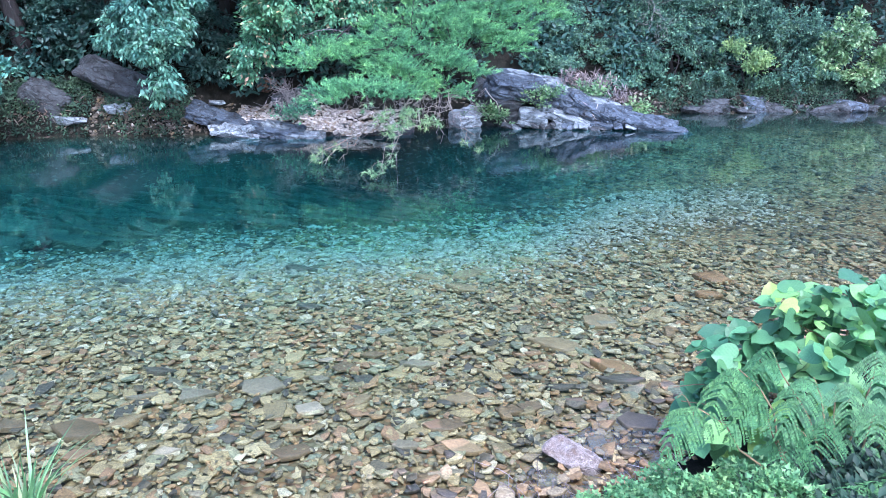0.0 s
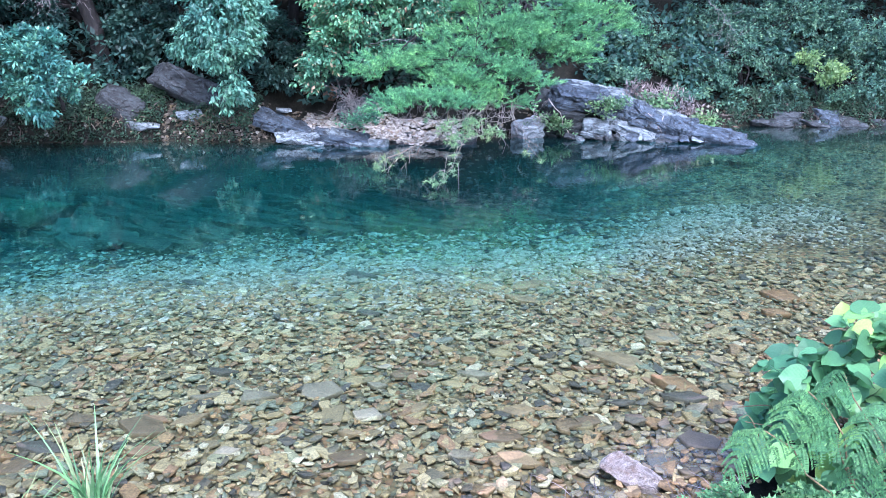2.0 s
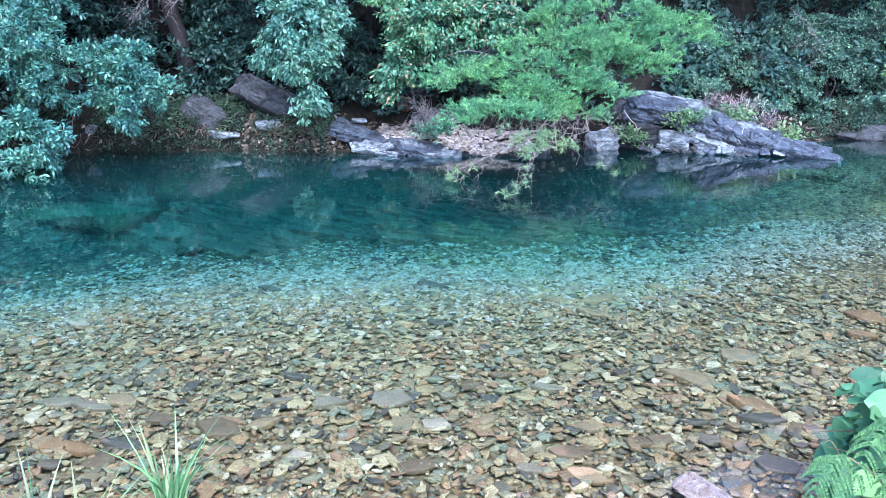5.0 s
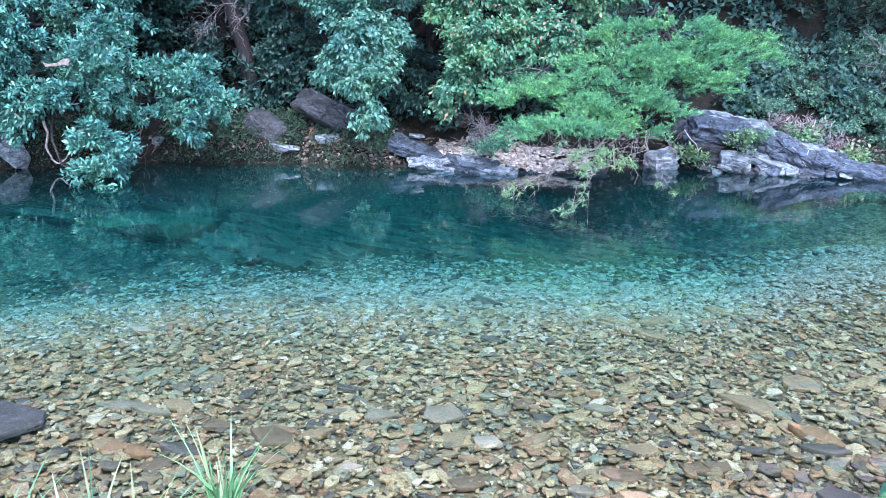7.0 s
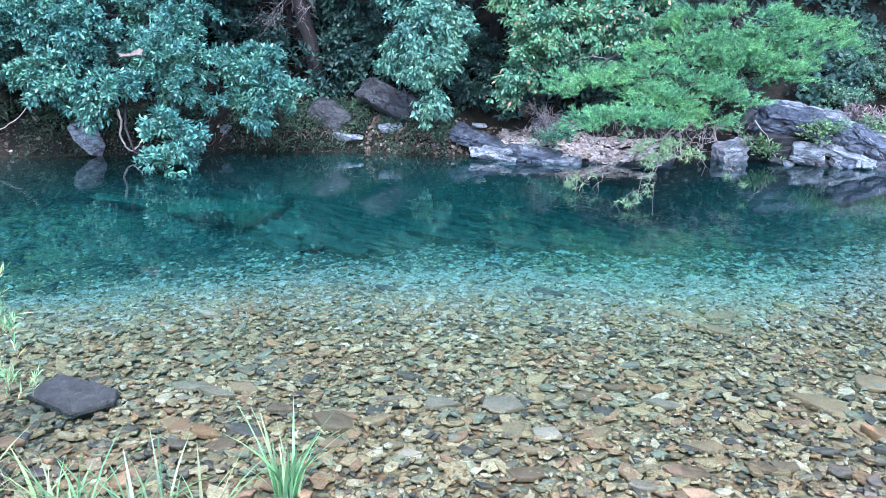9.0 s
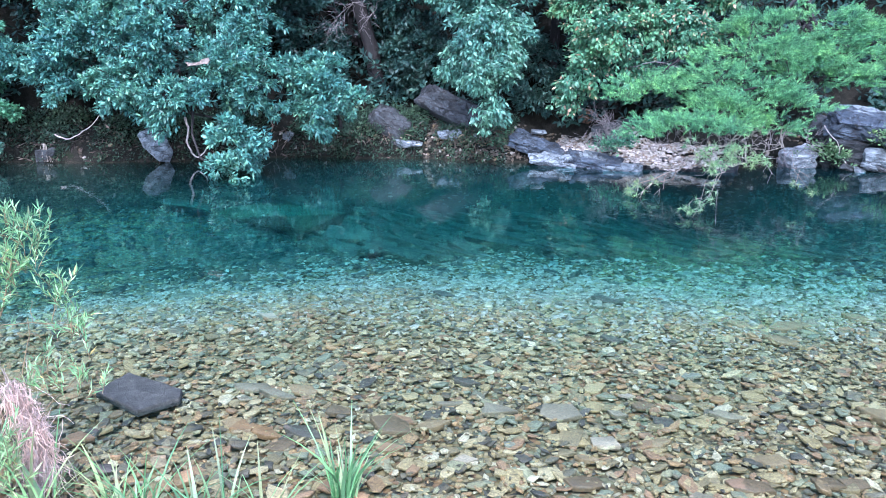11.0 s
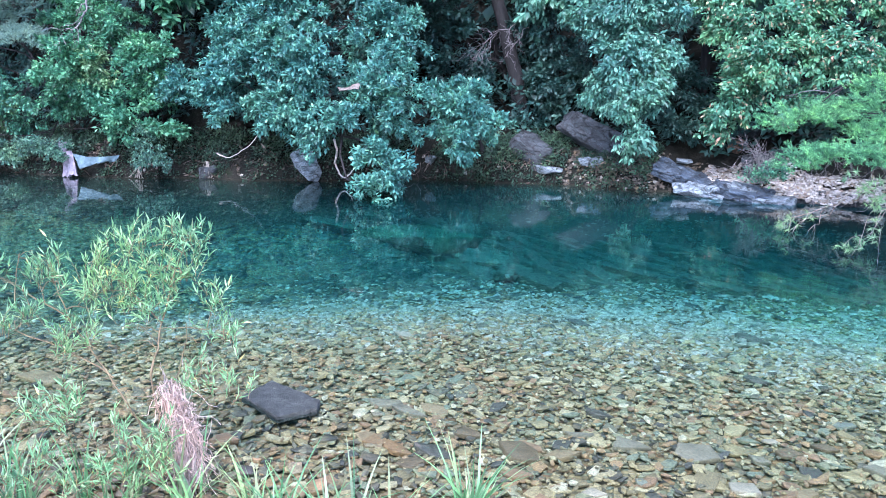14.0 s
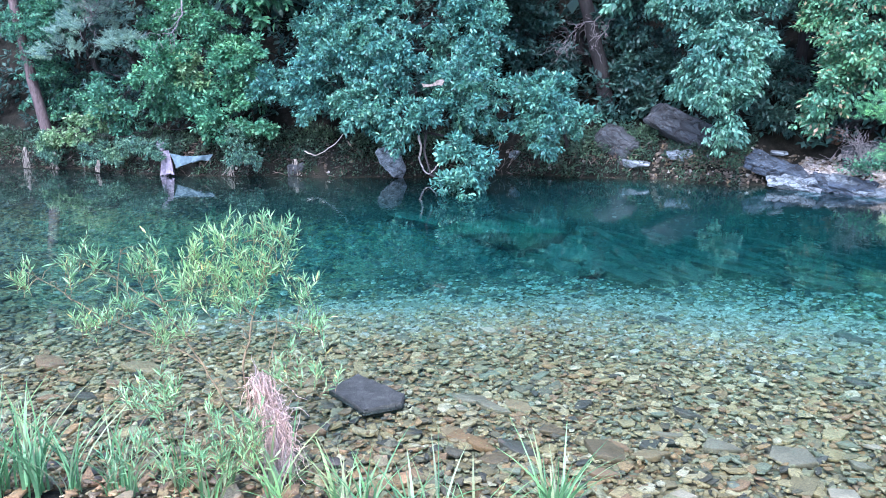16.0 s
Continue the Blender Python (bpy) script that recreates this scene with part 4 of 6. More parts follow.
bed("shore_stones", strewn(7500, (-9, 4), (0.5, 7), power(0.05, 0.17, 2.0), g, 0.026, 0.2,
                           lambda x, y: y - near_shore(x) < np.where(x < -2.5, 1.3, np.where(x > 0.3, 1.0, 0.6)) * g.uniform(0.6, 1.6, len(x))), M_SHORE, "wet stones along the near edge of the water")

bed("pool_floor_stones", strewn(2000, (-13, 4), (8.5, 17.5), power(0.05, 0.18, 2.2), g, 0.12, 0.14, lambda x, y: (land(x, y) < -0.6) & (y < far_shore(x) - 0.8), CHIPS), M_CHANNEL, "scattered stones lying on the bedrock of the deep pool")
bed("pool_floor_slate", strewn(7000, (-14, 5), (7, 18.5), power(0.08, 0.26, 1.9), g, 0.0, 0.14, lambda x, y: land(x, y) < -0.55, CHIPS), M_SLATES, "dark slate pieces on the floor of the deep pool")

# single stones of the near shallows; the marked ones first, with their own tones
TONE = {}


def toned(key, base):
    m, nt, b = material(key + "_stone", 0.5)
    pos = position(nt)
    grain, blotch = noise_of(nt, 60, 6, 0.72, pos), noise_of(nt, 7, 4, 0.6, pos)
    c = mixed(nt, 0.95, base, ramp(nt, grain, [(0.34, (0.68, 0.68, 0.68)), (0.5, (1.0, 1.0, 0.98)), (0.66, (1.28, 1.26, 1.22))]), "MULTIPLY")
    c = mixed(nt, ramp(nt, blotch, [(0.5, (0, 0, 0)), (0.72, (0.6, 0.6, 0.6))]), c, tuple(v * 0.6 for v in base))
    nt.links.new(c, b.inputs["Base Color"])
    bump(nt, b, grain, 0.4, 0.01)
    TONE[key] = m


for key, base in (("tan", (0.29, 0.225, 0.125)), ("brown", (0.17, 0.13, 0.075)), ("grey", (0.23, 0.215, 0.15)), ("dark", (0.105, 0.10, 0.078)),
                  ("pale", (0.40, 0.36, 0.27)), ("orange", (0.27, 0.175, 0.085)), ("rust", (0.29, 0.19, 0.11)), ("bluegrey", (0.22, 0.245, 0.19))):
    toned(key, (base[0] * 0.86, base[1] * 0.80, base[2] * 0.76))
MARKED = (
    "tan .89 5.85 .34 -35 tan .14 4.87 .24 -20 brown -.54 5.65 .17 10 grey -.17 5.45 .24 15 tan .90 8.56 .23 0 dark -3.38 8.15 .22 5 "
    "dark -2.08 5.36 .21 0 brown -2.23 4.44 .31 -25 tan -2.0 4.55 .24 10 pale -.88 4.74 .20 0 brown .01 4.47 .26 5 orange 1.01 4.75 .18 -20 "
    "dark 1.2 4.49 .27 -10 tan 1.3 6.34 .29 -20 tan .27 7.97 .34 -5 tan -.2 7.84 .22 5 brown -.87 4.16 .18 0 grey -1.68 4.92 .25 5 "
    "grey -.88 5.21 .17 15 orange 1.24 5.4 .36 -12 orange 2.65 7.51 .36 -15 dark 1.23 5.15 .28 -8 dark .81 5.04 .18 -10 dark -1.59 8.44 .3 0 "
    "tan -.54 4.86 .18 20 tan -.92 4.45 .16 0 bluegrey -1.42 4.46 .12 60 tan .12 4.19 .2 0 grey -.21 4.22 .17 10 brown .58 4.73 .16 0 "
    "pale -.87 5.54 .12 0 pale -1.61 4.16 .16 30 rust -7.12 3.1 .4 5 tan -6.31 3.53 .32 20 dark -6.06 2.87 .28 0 rust -6.13 3.18 .21 0 "
    "rust -4.05 3.46 .25 0 orange -3.13 4.03 .2 10 grey -2.0 4.9 .2 0 grey -1.26 5.04 .25 0 grey -6.44 7.39 .3 0 tan -4.77 4.16 .2 40 pale -4.48 6.27 .22 0 "
    "grey -3.26 4.57 .27 5 tan -3.14 4.72 .2 0 dark -2.72 4.11 .25 10 orange -2.97 3.99 .21 0 brown -2.76 3.9 .2 20 rust -2.12 4.13 .19 0 brown .42 4.69 .18 0 "
    "orange 2.46 7.0 .25 -10 dark -1.23 6.85 .21 0 orange -.26 5.72 .13 0 brown -.74 5.4 .17 30 bluegrey -.47 6.13 .14 0 tan -3.22 4.01 .23 -10 grey -3.5 4.62 .22 0 "
    "brown -2.7 4.5 .22 0 rust -2.24 4.55 .22 10 tan .17 7.37 .33 0 grey 1.36 6.38 .28 -20").split()
stone_meshes = {}


def single(shape, mat):
    if (shape, mat.name) not in stone_meshes:
        stone_meshes[shape, mat.name] = mesh_of("stone", *SHAPES[shape], mat)
    return stone_meshes[shape, mat.name]


for i in range(0, len(MARKED), 5):
    x, y, s, turn = (float(v) for v in MARKED[i + 1 : i + 5])
    ob = part("stone", single((i // 5 * 7) % 40, TONE[MARKED[i]]), ground)
    ob.matrix_world = pose(x, y, float(land(x, y)) + 0.038, g.normal(0, 4), g.normal(0, 4), turn) @ Matrix.Diagonal((s * 1.12, s * 0.85, s * 0.18, 1))
for i in range(255):
    x, y = g.uniform(-4.6, 2.0), g.uniform(2.9, 6.0)
    if y < near_shore(x) + 0.6:
        continue
    s = float(power(0.08, 0.19, 2.2)(1)[0])
    ob = part("stone", single(int(g.integers(0, 40)), M_STONE), ground)
    ob.matrix_world = pose(x, y, float(land(x, y)) + 0.035, g.normal(0, 5), g.normal(0, 5), g.uniform(0, 360)) @ Matrix.Diagonal((s * 1.1, s * 0.95, s * 0.16, 1))

# shards and litter on the rock ledge
n = 2600
x = g.uniform(-4.6, -1.0, n)
y = g.uniform(17.05, 18.3, n)
ok = g.uniform(0, 1, n) < np.clip(1.2 - np.abs(x + 3.0) * 0.4, 0.1, 1)
x, y = x[ok], y[ok]
n = len(x)
V, F = SHAPES[3]
Zs = unit(np.c_[g.normal(0, 0.3, n), g.normal(0, 0.3, n) - 0.2, np.ones(n)])
Xs = unit(np.c_[np.cos(y * 99), np.sin(y * 99), 0 * y] - 0)
Ys = unit(np.cross(Zs, Xs))
heap = 0.07 + 0.30 * np.clip((y - 17.0) / 1.2, 0, 1) + 0.06 * np.sin(x * 4)
s = g.uniform(0.04, 0.13, n)
shards = part("shards", mesh_of("shards", *scatter(V, F, np.c_[x, y, np.maximum(heap, land(x, y) + 0.02)], np.cross(Ys, Zs), Ys, Zs, np.c_[s, s, s * 0.25]), M_SHARDS))
tagged(shards, "heap of pinkish broken shards and dry leaves on the ledge", "gravel", kind="stuff")
n = 2600
x = np.r_[g.uniform(-26, 8, 1500), g.uniform(-7.6, -4.8, 1100)]
e = g.uniform(0.02, 1.0, n) ** 1.4 * np.where(np.arange(n) < 1500, 1.0, 0.7)
y = far_shore(x) + e
s = g.uniform(0.03, 0.13, n)
Zs = unit(np.c_[g.normal(0, 0.3, n), g.normal(-0.5, 0.3, n), np.ones(n)])
Xs = unit(np.c_[np.cos(x * 99), np.sin(x * 99), 0 * x])
Ys = unit(np.cross(Zs, Xs))
rubble = part("bank_rubble", mesh_of("bank_rubble", *scatter(*SHAPES[7], np.c_[x, y, land(x, y) + 0.01], np.cross(Ys, Zs), Ys, Zs, np.c_[s, s, s * 0.4]), M_CRUMBS))
tagged(rubble, "loose small stones and crumbs along the far bank", "rubble", kind="stuff")


# ---------------------------------------------------------------- trees and shrubs of the far bank
def foliage(name, lobes, mat, length, per, density, seed, label, category, root, trunk=0.08, high=(), shell=0.5, limb_mat=None, droop=0.35, template=LEAF, faces=LEAF_F, flat=0.55, spread=0.9):
    g = np.random.default_rng(seed)
    tree = thing(name, label, category, (root[0], root[1], float(land(root[0], root[1]))))
    inv = Matrix.Translation(-Vector(tree.location))
    C, A = lobe_points(lobes, density, g, shell, flat)
    V, F = sprigs(C, A, per, length, g, template=template, faces=faces, droop=droop, spread=spread)
    # high lobes lie out of view and get coarser, sparser leaves
    if high:
        C2, A2 = lobe_points(high, density * 0.24, g, 0.35)
        V2, F2 = sprigs(C2, A2, per, length * 2.0, g, template=template, faces=faces, droop=droop)
        F2 = F2 + len(V)
        V, F = np.concatenate([V, V2]), np.concatenate([F, F2])
    crown = part("crown", mesh_of("crown", V, F, mat), tree)
    crown.matrix_parent_inverse = inv
    top = max(lobes, key=lambda q: q[2])
    fork = np.array([root[0] * 0.75 + top[0] * 0.25, root[1] * 0.75 + top[1] * 0.25, max(tree.location.z + 0.6, top[2] * 0.8)])
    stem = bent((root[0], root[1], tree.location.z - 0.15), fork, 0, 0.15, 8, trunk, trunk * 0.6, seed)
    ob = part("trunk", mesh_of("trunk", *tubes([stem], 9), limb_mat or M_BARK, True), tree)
    ob.matrix_parent_inverse = inv
    for i, q in enumerate(lobes):
        start = stem[3 + i % 5, :3]
        arm = bent(start, (q[0], q[1], q[2]), -0.15, 0.35, 9, trunk * 0.4, 0.008, seed + i)
        twigs = [arm]
        for k in range(7):
            p = arm[4 + k % 5, :3]
            d = g.normal(0, 0.6, 3) * [q[3], q[3] * 0.6, q[4]]
            twigs.append(bent(p, p + d, 0.03, 0.3, 5, 0.009, 0.003, seed + 9 * k + i))
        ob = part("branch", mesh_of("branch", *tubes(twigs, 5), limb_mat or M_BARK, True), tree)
        ob.matrix_parent_inverse = inv
    return tree


# unseen canopy lobes added over the bank to shade it and show in reflections
def above(x0, x1, z, n, seed, back=0.6):
    g = np.random.default_rng(seed)
    return [(x, float(far_shore(x)) + back + g.uniform(-1, 1.5), z + g.uniform(-0.7, 1.2), g.uniform(1.1, 1.8), g.uniform(0.8, 1.3)) for x in np.linspace(x0, x1, n) + g.uniform(-0.4, 0.4, n)]


LAUREL = [(-13.8, 13.56, 3.0, 1.64, 1.09), (-14.11, 13.07, 2.11, 1.09, 0.75), (-12.63, 13.22, 1.85, 1.03, 0.71), (-11.37, 13.28, 1.5, 0.74, 0.62), (-10.69, 14.43, 2.19, 1.02, 1.02), (-9.85, 13.15, 0.80, 0.68, 0.55), (-9.72, 12.68, 0.2, 0.48, 0.36), (-15.53, 12.93, 2.25, 0.64, 0.5), (-13.99, 14.18, 3.93, 1.98, 0.85), (-11.44, 15.24, 3.45, 1.35, 0.88), (-12.0, 13.5, 2.7, 0.89, 0.77)]
LAUREL_SMALL = [(-9.17, 15.38, 1.8, 0.82, 0.7), (-9.32, 15.15, 1.13, 0.63, 0.48), (-8.69, 15.52, 1.37, 0.4, 0.38), (-9.84, 15.4, 1.98, 0.45, 0.39)]
BACKWOOD = [(-11.4, 17.84, 3.39, 1.2, 0.9), (-10.47, 18.26, 2.67, 0.6, 0.67), (-12.14, 17.66, 4.12, 1.82, 0.76), (-8.63, 18.29, 2.36, 0.72, 0.86), (-8.54, 18.31, 3.67, 1.0, 0.72)]
CHESTNUT = [(-5.95, 16.49, 2.75, 0.81, 0.74), (-5.7, 16.32, 1.88, 0.55, 0.67), (-5.67, 16.22, 1.24, 0.34, 0.39), (-6.36, 16.55, 2.22, 0.5, 0.56), (-5.77, 16.91, 3.23, 0.95, 0.57), (-5.4, 16.75, 2.41, 0.37, 0.62), (-5.9, 16.9, 4.0, 0.95, 0.6), (-6.9, 17.1, 3.7, 0.7, 0.5)]
PERSIMMON = [(-3.18, 17.15, 2.83, 1.17, 0.74), (-3.89, 17.19, 2.07, 0.62, 0.69), (-4.02, 17.28, 1.41, 0.35, 0.28), (-1.94, 17.47, 2.95, 0.99, 0.68), (-2.83, 17.39, 2.08, 0.56, 0.5), (-3.68, 17.7, 3.6, 1.54, 0.64), (-4.7, 17.9, 4.1, 0.9, 0.55), (-2.1, 17.9, 4.0, 1.2, 0.6), (-0.9, 18.1, 3.7, 0.8, 0.5)]
UNDERSTORY = [(-5.36, 18.83, 2.22, 0.62, 0.83), (-5.33, 18.53, 1.51, 0.41, 0.48), (-7.86, 18.59, 2.66, 0.5, 0.86), (-8.59, 18.49, 1.98, 0.5, 0.72), (-9.11, 17.97, 1.45, 0.36, 0.36), (-9.07, 18.6, 2.66, 0.44, 0.88)]
PINE = [(-1.33, 14.51, 1.15, 1.03, 0.14), (-0.53, 15.62, 1.58, 1.22, 0.2), (-2.28, 15.43, 1.7, 0.77, 0.2), (0.46, 16.72, 1.97, 1.07, 0.24), (1.2, 17.0, 1.93, 0.66, 0.22), (-0.4, 16.55, 2.29, 1.52, 0.26), (1.61, 17.73, 2.63, 1.07, 0.25), (0.19, 17.41, 2.89, 1.6, 0.3), (-0.28, 15.43, 1.08, 0.66, 0.14), (-1.07, 15.7, 1.92, 0.67, 0.2), (0.75, 17.23, 2.4, 0.98, 0.22), (0.09, 16.15, 1.46, 0.57, 0.18), (-0.79, 15.19, 1.34, 0.65, 0.14)]
RIGHT = [(3.26, 22.22, 2.04, 1.27, 0.95), (4.89, 22.53, 1.29, 1.47, 0.82), (6.58, 23.16, 1.88, 1.53, 1.02), (7.22, 22.36, 0.7, 1.0, 0.58), (5.86, 23.68, 2.65, 2.07, 0.86), (9.76, 23.29, 2.19, 1.61, 1.07), (9.61, 22.58, 0.99, 1.22, 0.78), (2.84, 21.11, 1.22, 0.9, 0.6), (6.12, 22.27, 0.55, 0.82, 0.49), (8.22, 23.54, 2.65, 1.59, 0.88), (4.02, 21.06, 0.79, 0.76, 0.38)]
YELLOW = [(8.2, 22.08, 1.54, 0.6, 0.4), (8.55, 22.12, 1.24, 0.34, 0.22), (7.78, 22.04, 1.76, 0.33, 0.2)]
LIGHT = [(11.0, 22.54, 2.05, 0.8, 0.71), (11.88, 22.54, 1.3, 0.65, 0.65), (11.41, 22.4, 0.86, 0.71, 0.32), (10.49, 22.58, 1.45, 0.49, 0.46)]
LEFT = [(-24.3, 12.2, 2.35, 1.32, 1.32), (-20.49, 11.63, 1.87, 1.08, 0.83), (-18.35, 12.03, 2.71, 1.16, 1.08), (-16.85, 12.19, 1.59, 1.03, 0.66), (-19.04, 11.46, 0.8, 1.18, 0.39), (-20.97, 11.26, 0.52, 1.01, 0.37), (-16.56, 12.94, 2.81, 1.04, 1.04), (-18.49, 12.75, 3.99, 1.75, 0.87), (-22.9, 10.9, 0.68, 0.8, 0.42), (-15.82, 12.19, 0.87, 0.45, 0.64), (-24.28, 11.59, 4.11, 1.52, 1.14), (-16.0, 12.71, 1.31, 0.58, 0.43)]
GREYPINE = [(-21.58, 11.65, 3.82, 1.3, 0.31), (-22.48, 11.41, 3.25, 0.89, 0.25), (-20.09, 11.72, 3.33, 0.82, 0.26), (-21.18, 11.8, 4.25, 1.37, 0.31)]

foliage("evergreen_tree", LAUREL, M_LAUREL, 0.115, 9, 84, 201, "large glossy evergreen leaning out until its tips touch the water", "tree", (-13.2, 15.2), 0.13, above(-16, -11, 5.4, 5, 1), template=LANCE, faces=LANCE_F, droop=0.1)
foliage("evergreen_shrub", LAUREL_SMALL, M_LAUREL, 0.12, 9, 92, 202, "blue-green evergreen shrub hanging over the bank", "shrub", (-9.6, 17.0), 0.05, template=LANCE, faces=LANCE_F, droop=0.1)
foliage("dark_tree", BACKWOOD, M_DIM, 0.14, 7, 40, 203, "tree behind the bank with shade-dimmed leaf colour", "tree", (-9.75, 19.05), 0.16, above(-12, -8, 5.6, 4, 2, 1.5))
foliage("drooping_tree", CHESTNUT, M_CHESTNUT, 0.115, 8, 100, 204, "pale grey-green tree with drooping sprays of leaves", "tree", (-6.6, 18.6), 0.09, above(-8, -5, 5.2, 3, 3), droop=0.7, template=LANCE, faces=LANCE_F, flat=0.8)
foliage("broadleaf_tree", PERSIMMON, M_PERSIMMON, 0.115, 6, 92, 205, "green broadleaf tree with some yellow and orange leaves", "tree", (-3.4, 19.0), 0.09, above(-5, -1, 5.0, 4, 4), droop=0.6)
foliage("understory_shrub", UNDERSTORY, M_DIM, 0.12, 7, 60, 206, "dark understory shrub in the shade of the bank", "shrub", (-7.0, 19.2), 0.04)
foliage("woodland_shrubs", RIGHT, M_TEAL, 0.085, 7, 80, 207, "dull green tangle of woodland shrubs on the distant shore", "shrub", (6.5, 23.2), 0.08, above(1, 13, 5.0, 9, 5, 1.5))
foliage("yellow_shrub", YELLOW, M_YELLOW, 0.10, 7, 60, 208, "small yellow-green shrub among darker bushes", "shrub", (8.3, 22.5), 0.03)
foliage("light_shrub", LIGHT, M_LIGHT, 0.11, 7, 60, 209, "light green shrub on the distant shore", "shrub", (11.3, 23.0), 0.04)
foliage("light_shrub", [(-21.6, 11.2, 1.15, 0.55, 0.4), (-22.6, 10.9, 0.9, 0.5, 0.3), (-20.6, 11.3, 1.5, 0.5, 0.4), (-17.6, 12.0, 2.7, 0.7, 0.5)], M_LIGHT, 0.11, 7, 60, 211, "light green shrub on the upstream bank", "shrub", (-21.2, 11.9), 0.03)
foliage("mixed_shrubs", [q for q in LEFT if 1.0 < q[2] and q[0] < -17 and not -19 < q[0] < -18], M_SHRUB, 0.10, 7, 80, 210, "thick mid-green shrubs overhanging the upstream bank", "shrub", (-20.5, 13.0), 0.06, above(-26, -20, 5.6, 4, 6, 0.8), flat=0.35, droop=0.2)
foliage("layered_tree", [q for q in LEFT if 1.0 < q[2] and (q[0] > -17 or -19 < q[0] < -18)] + [(-17.6, 12.3, 2.1, 1.1, 0.3), (-18.9, 12.2, 1.75, 1.0, 0.28)], M_MAPLE, 0.12, 6, 74, 212, "fresh green tree with leaves in level layers above the bank", "tree", (-17.6, 13.6), 0.08, above(-19, -16, 5.6, 3, 8, 0.8), flat=0.22, droop=0.1)
foliage("low_shrub", [q for q in LEFT if q[2] <= 1.0], M_TEAL, 0.07, 8, 120, 213, "low bluish fine-leaved shrubs hanging down to the water", "shrub", (-20.4, 12.2), 0.03, flat=0.5)


def needles(C, A, per, length, g, wide=0.05):
    T = [(0, -wide, 0), (0, wide, 0), (1, 0, 0)]
    n = len(C)
    D = unit(A[:, None] + g.normal(0, 0.6, (n, per, 3))).reshape(-1, 3)
    P = np.repeat(C, per, 0)
    Y = unit(np.cross(D, g.normal(0, 1, D.shape)))
    return scatter(T, [(0, 1, 2)], P, D, Y, np.cross(D, Y), length * g.uniform(0.7, 1.2, len(P)))


def pine_tree(name, lobes, mat, seed, label, root, trunk, density=245, high=()):
    g = np.random.default_rng(seed)
    tree = thing(name, label, "tree", (root[0], root[1], float(land(root[0], root[1]))))
    inv = Matrix.Translation(-Vector(tree.location))
    CC, AA = [], []
    for x, y, z, rx, rz in list(lobes) + list(high):
        ry = min(rx, 0.95) * 0.8
        fans = int(density * rx * ry * 0.20) + 5
        r, a = np.sqrt(g.uniform(0, 1, fans)) * g.uniform(0.8, 1.15, fans), g.uniform(0, 2 * np.pi, fans)
        mid = np.c_[x + rx * r * np.cos(a), y + ry * r * np.sin(a), z + rz * (0.9 - 1.4 * r**2) + g.normal(0, rz * 0.35, fans)]
        for shoot in range(8):
            D = unit(np.c_[np.cos(a) * (0.3 + r), np.sin(a) * (0.3 + r) - 0.45, np.full(fans, 0.55)] + g.normal(0, 0.42, (fans, 3)))
            base = mid + g.normal(0, 0.085, (fans, 3)) * [1.2, 1.0, 0.35]
            for s in np.linspace(0, 1, 6):
                CC.append(base + D * 0.17 * s)
                AA.append(D * (0.55 + 0.5 * s) + [0, 0, 0.15])
    V, F = needles(np.concatenate(CC), unit(np.concatenate(AA)), 15, 0.066, g, 0.05)
    crown = part("crown", mesh_of("crown", V, F, mat), tree)
    crown.matrix_parent_inverse = inv
    z0 = tree.location.z
    fork = (root[0] - 0.2, root[1] - 0.9, z0 + 2.6)
    stem = bent((root[0], root[1], z0 - 0.2), fork, 0, 0.1, 8, trunk, trunk * 0.7, seed)
    ob = part("trunk", mesh_of("trunk", *tubes([stem], 9), M_BARK, True), tree)
    ob.matrix_parent_inverse = inv
    for i, q in enumerate(lobes):
        arm = bent(stem[3 + i % 5, :3], (q[0], q[1] - 0.2, q[2] - 0.05), -0.1, 0.25, 9, trunk * 0.35, 0.01, seed + i)
        twigs = [arm]
        for k in range(10):
            p = arm[3 + k % 6, :3]
            a = g.uniform(0, 6.28)
            twigs.append(bent(p, (q[0] + q[3] * np.cos(a) * 0.8, q[1] + 0.5 * np.sin(a), q[2] - 0.05), 0.0, 0.3, 5, 0.010, 0.004, seed + k))
        ob = part("branch", mesh_of("branch", *tubes(twigs, 5), M_BARK, True), tree)
        ob.matrix_parent_inverse = inv
    return tree


pine = pine_tree("pine_tree", PINE, M_PINE, 301, "bright green pine spreading low sprays out over the pool", (0.6, 20.6), 0.13)
pine_tree("grey_pine", GREYPINE, M_GREYPINE, 302, "greyish thin pine on the upstream bank", (-22.6, 13.0), 0.10, 170)

# tall wood up the hillside, added mostly unseen so the water reflects dark leaves
g = np.random.default_rng(390)
n = 9000
x = g.uniform(-45, 30, n)
e = 3 + 36 * g.uniform(0, 1, n)
y = far_shore(x) + e
ht = 2.0 + 4.5 * (0.5 + 0.5 * np.sin(x * 0.9 + 2 * np.sin(e * 0.5))) 
C = np.c_[x, y, land(x, y) + ht * g.uniform(0.55, 1.0, n)]
V, F = sprigs(C, np.tile([[0.0, -0.6, 0.3]], (n, 1)) + g.normal(0, 0.4, (n, 3)), 7, 0.8, g, spacing=1.5)
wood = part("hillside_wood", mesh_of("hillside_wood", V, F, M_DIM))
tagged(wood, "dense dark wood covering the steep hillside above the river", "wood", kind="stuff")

# leafy undergrowth over the hillside behind, its shade put into the leaf colour
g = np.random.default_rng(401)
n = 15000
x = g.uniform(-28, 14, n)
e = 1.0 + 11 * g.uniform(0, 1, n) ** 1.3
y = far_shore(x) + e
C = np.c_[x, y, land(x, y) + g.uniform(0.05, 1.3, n)]
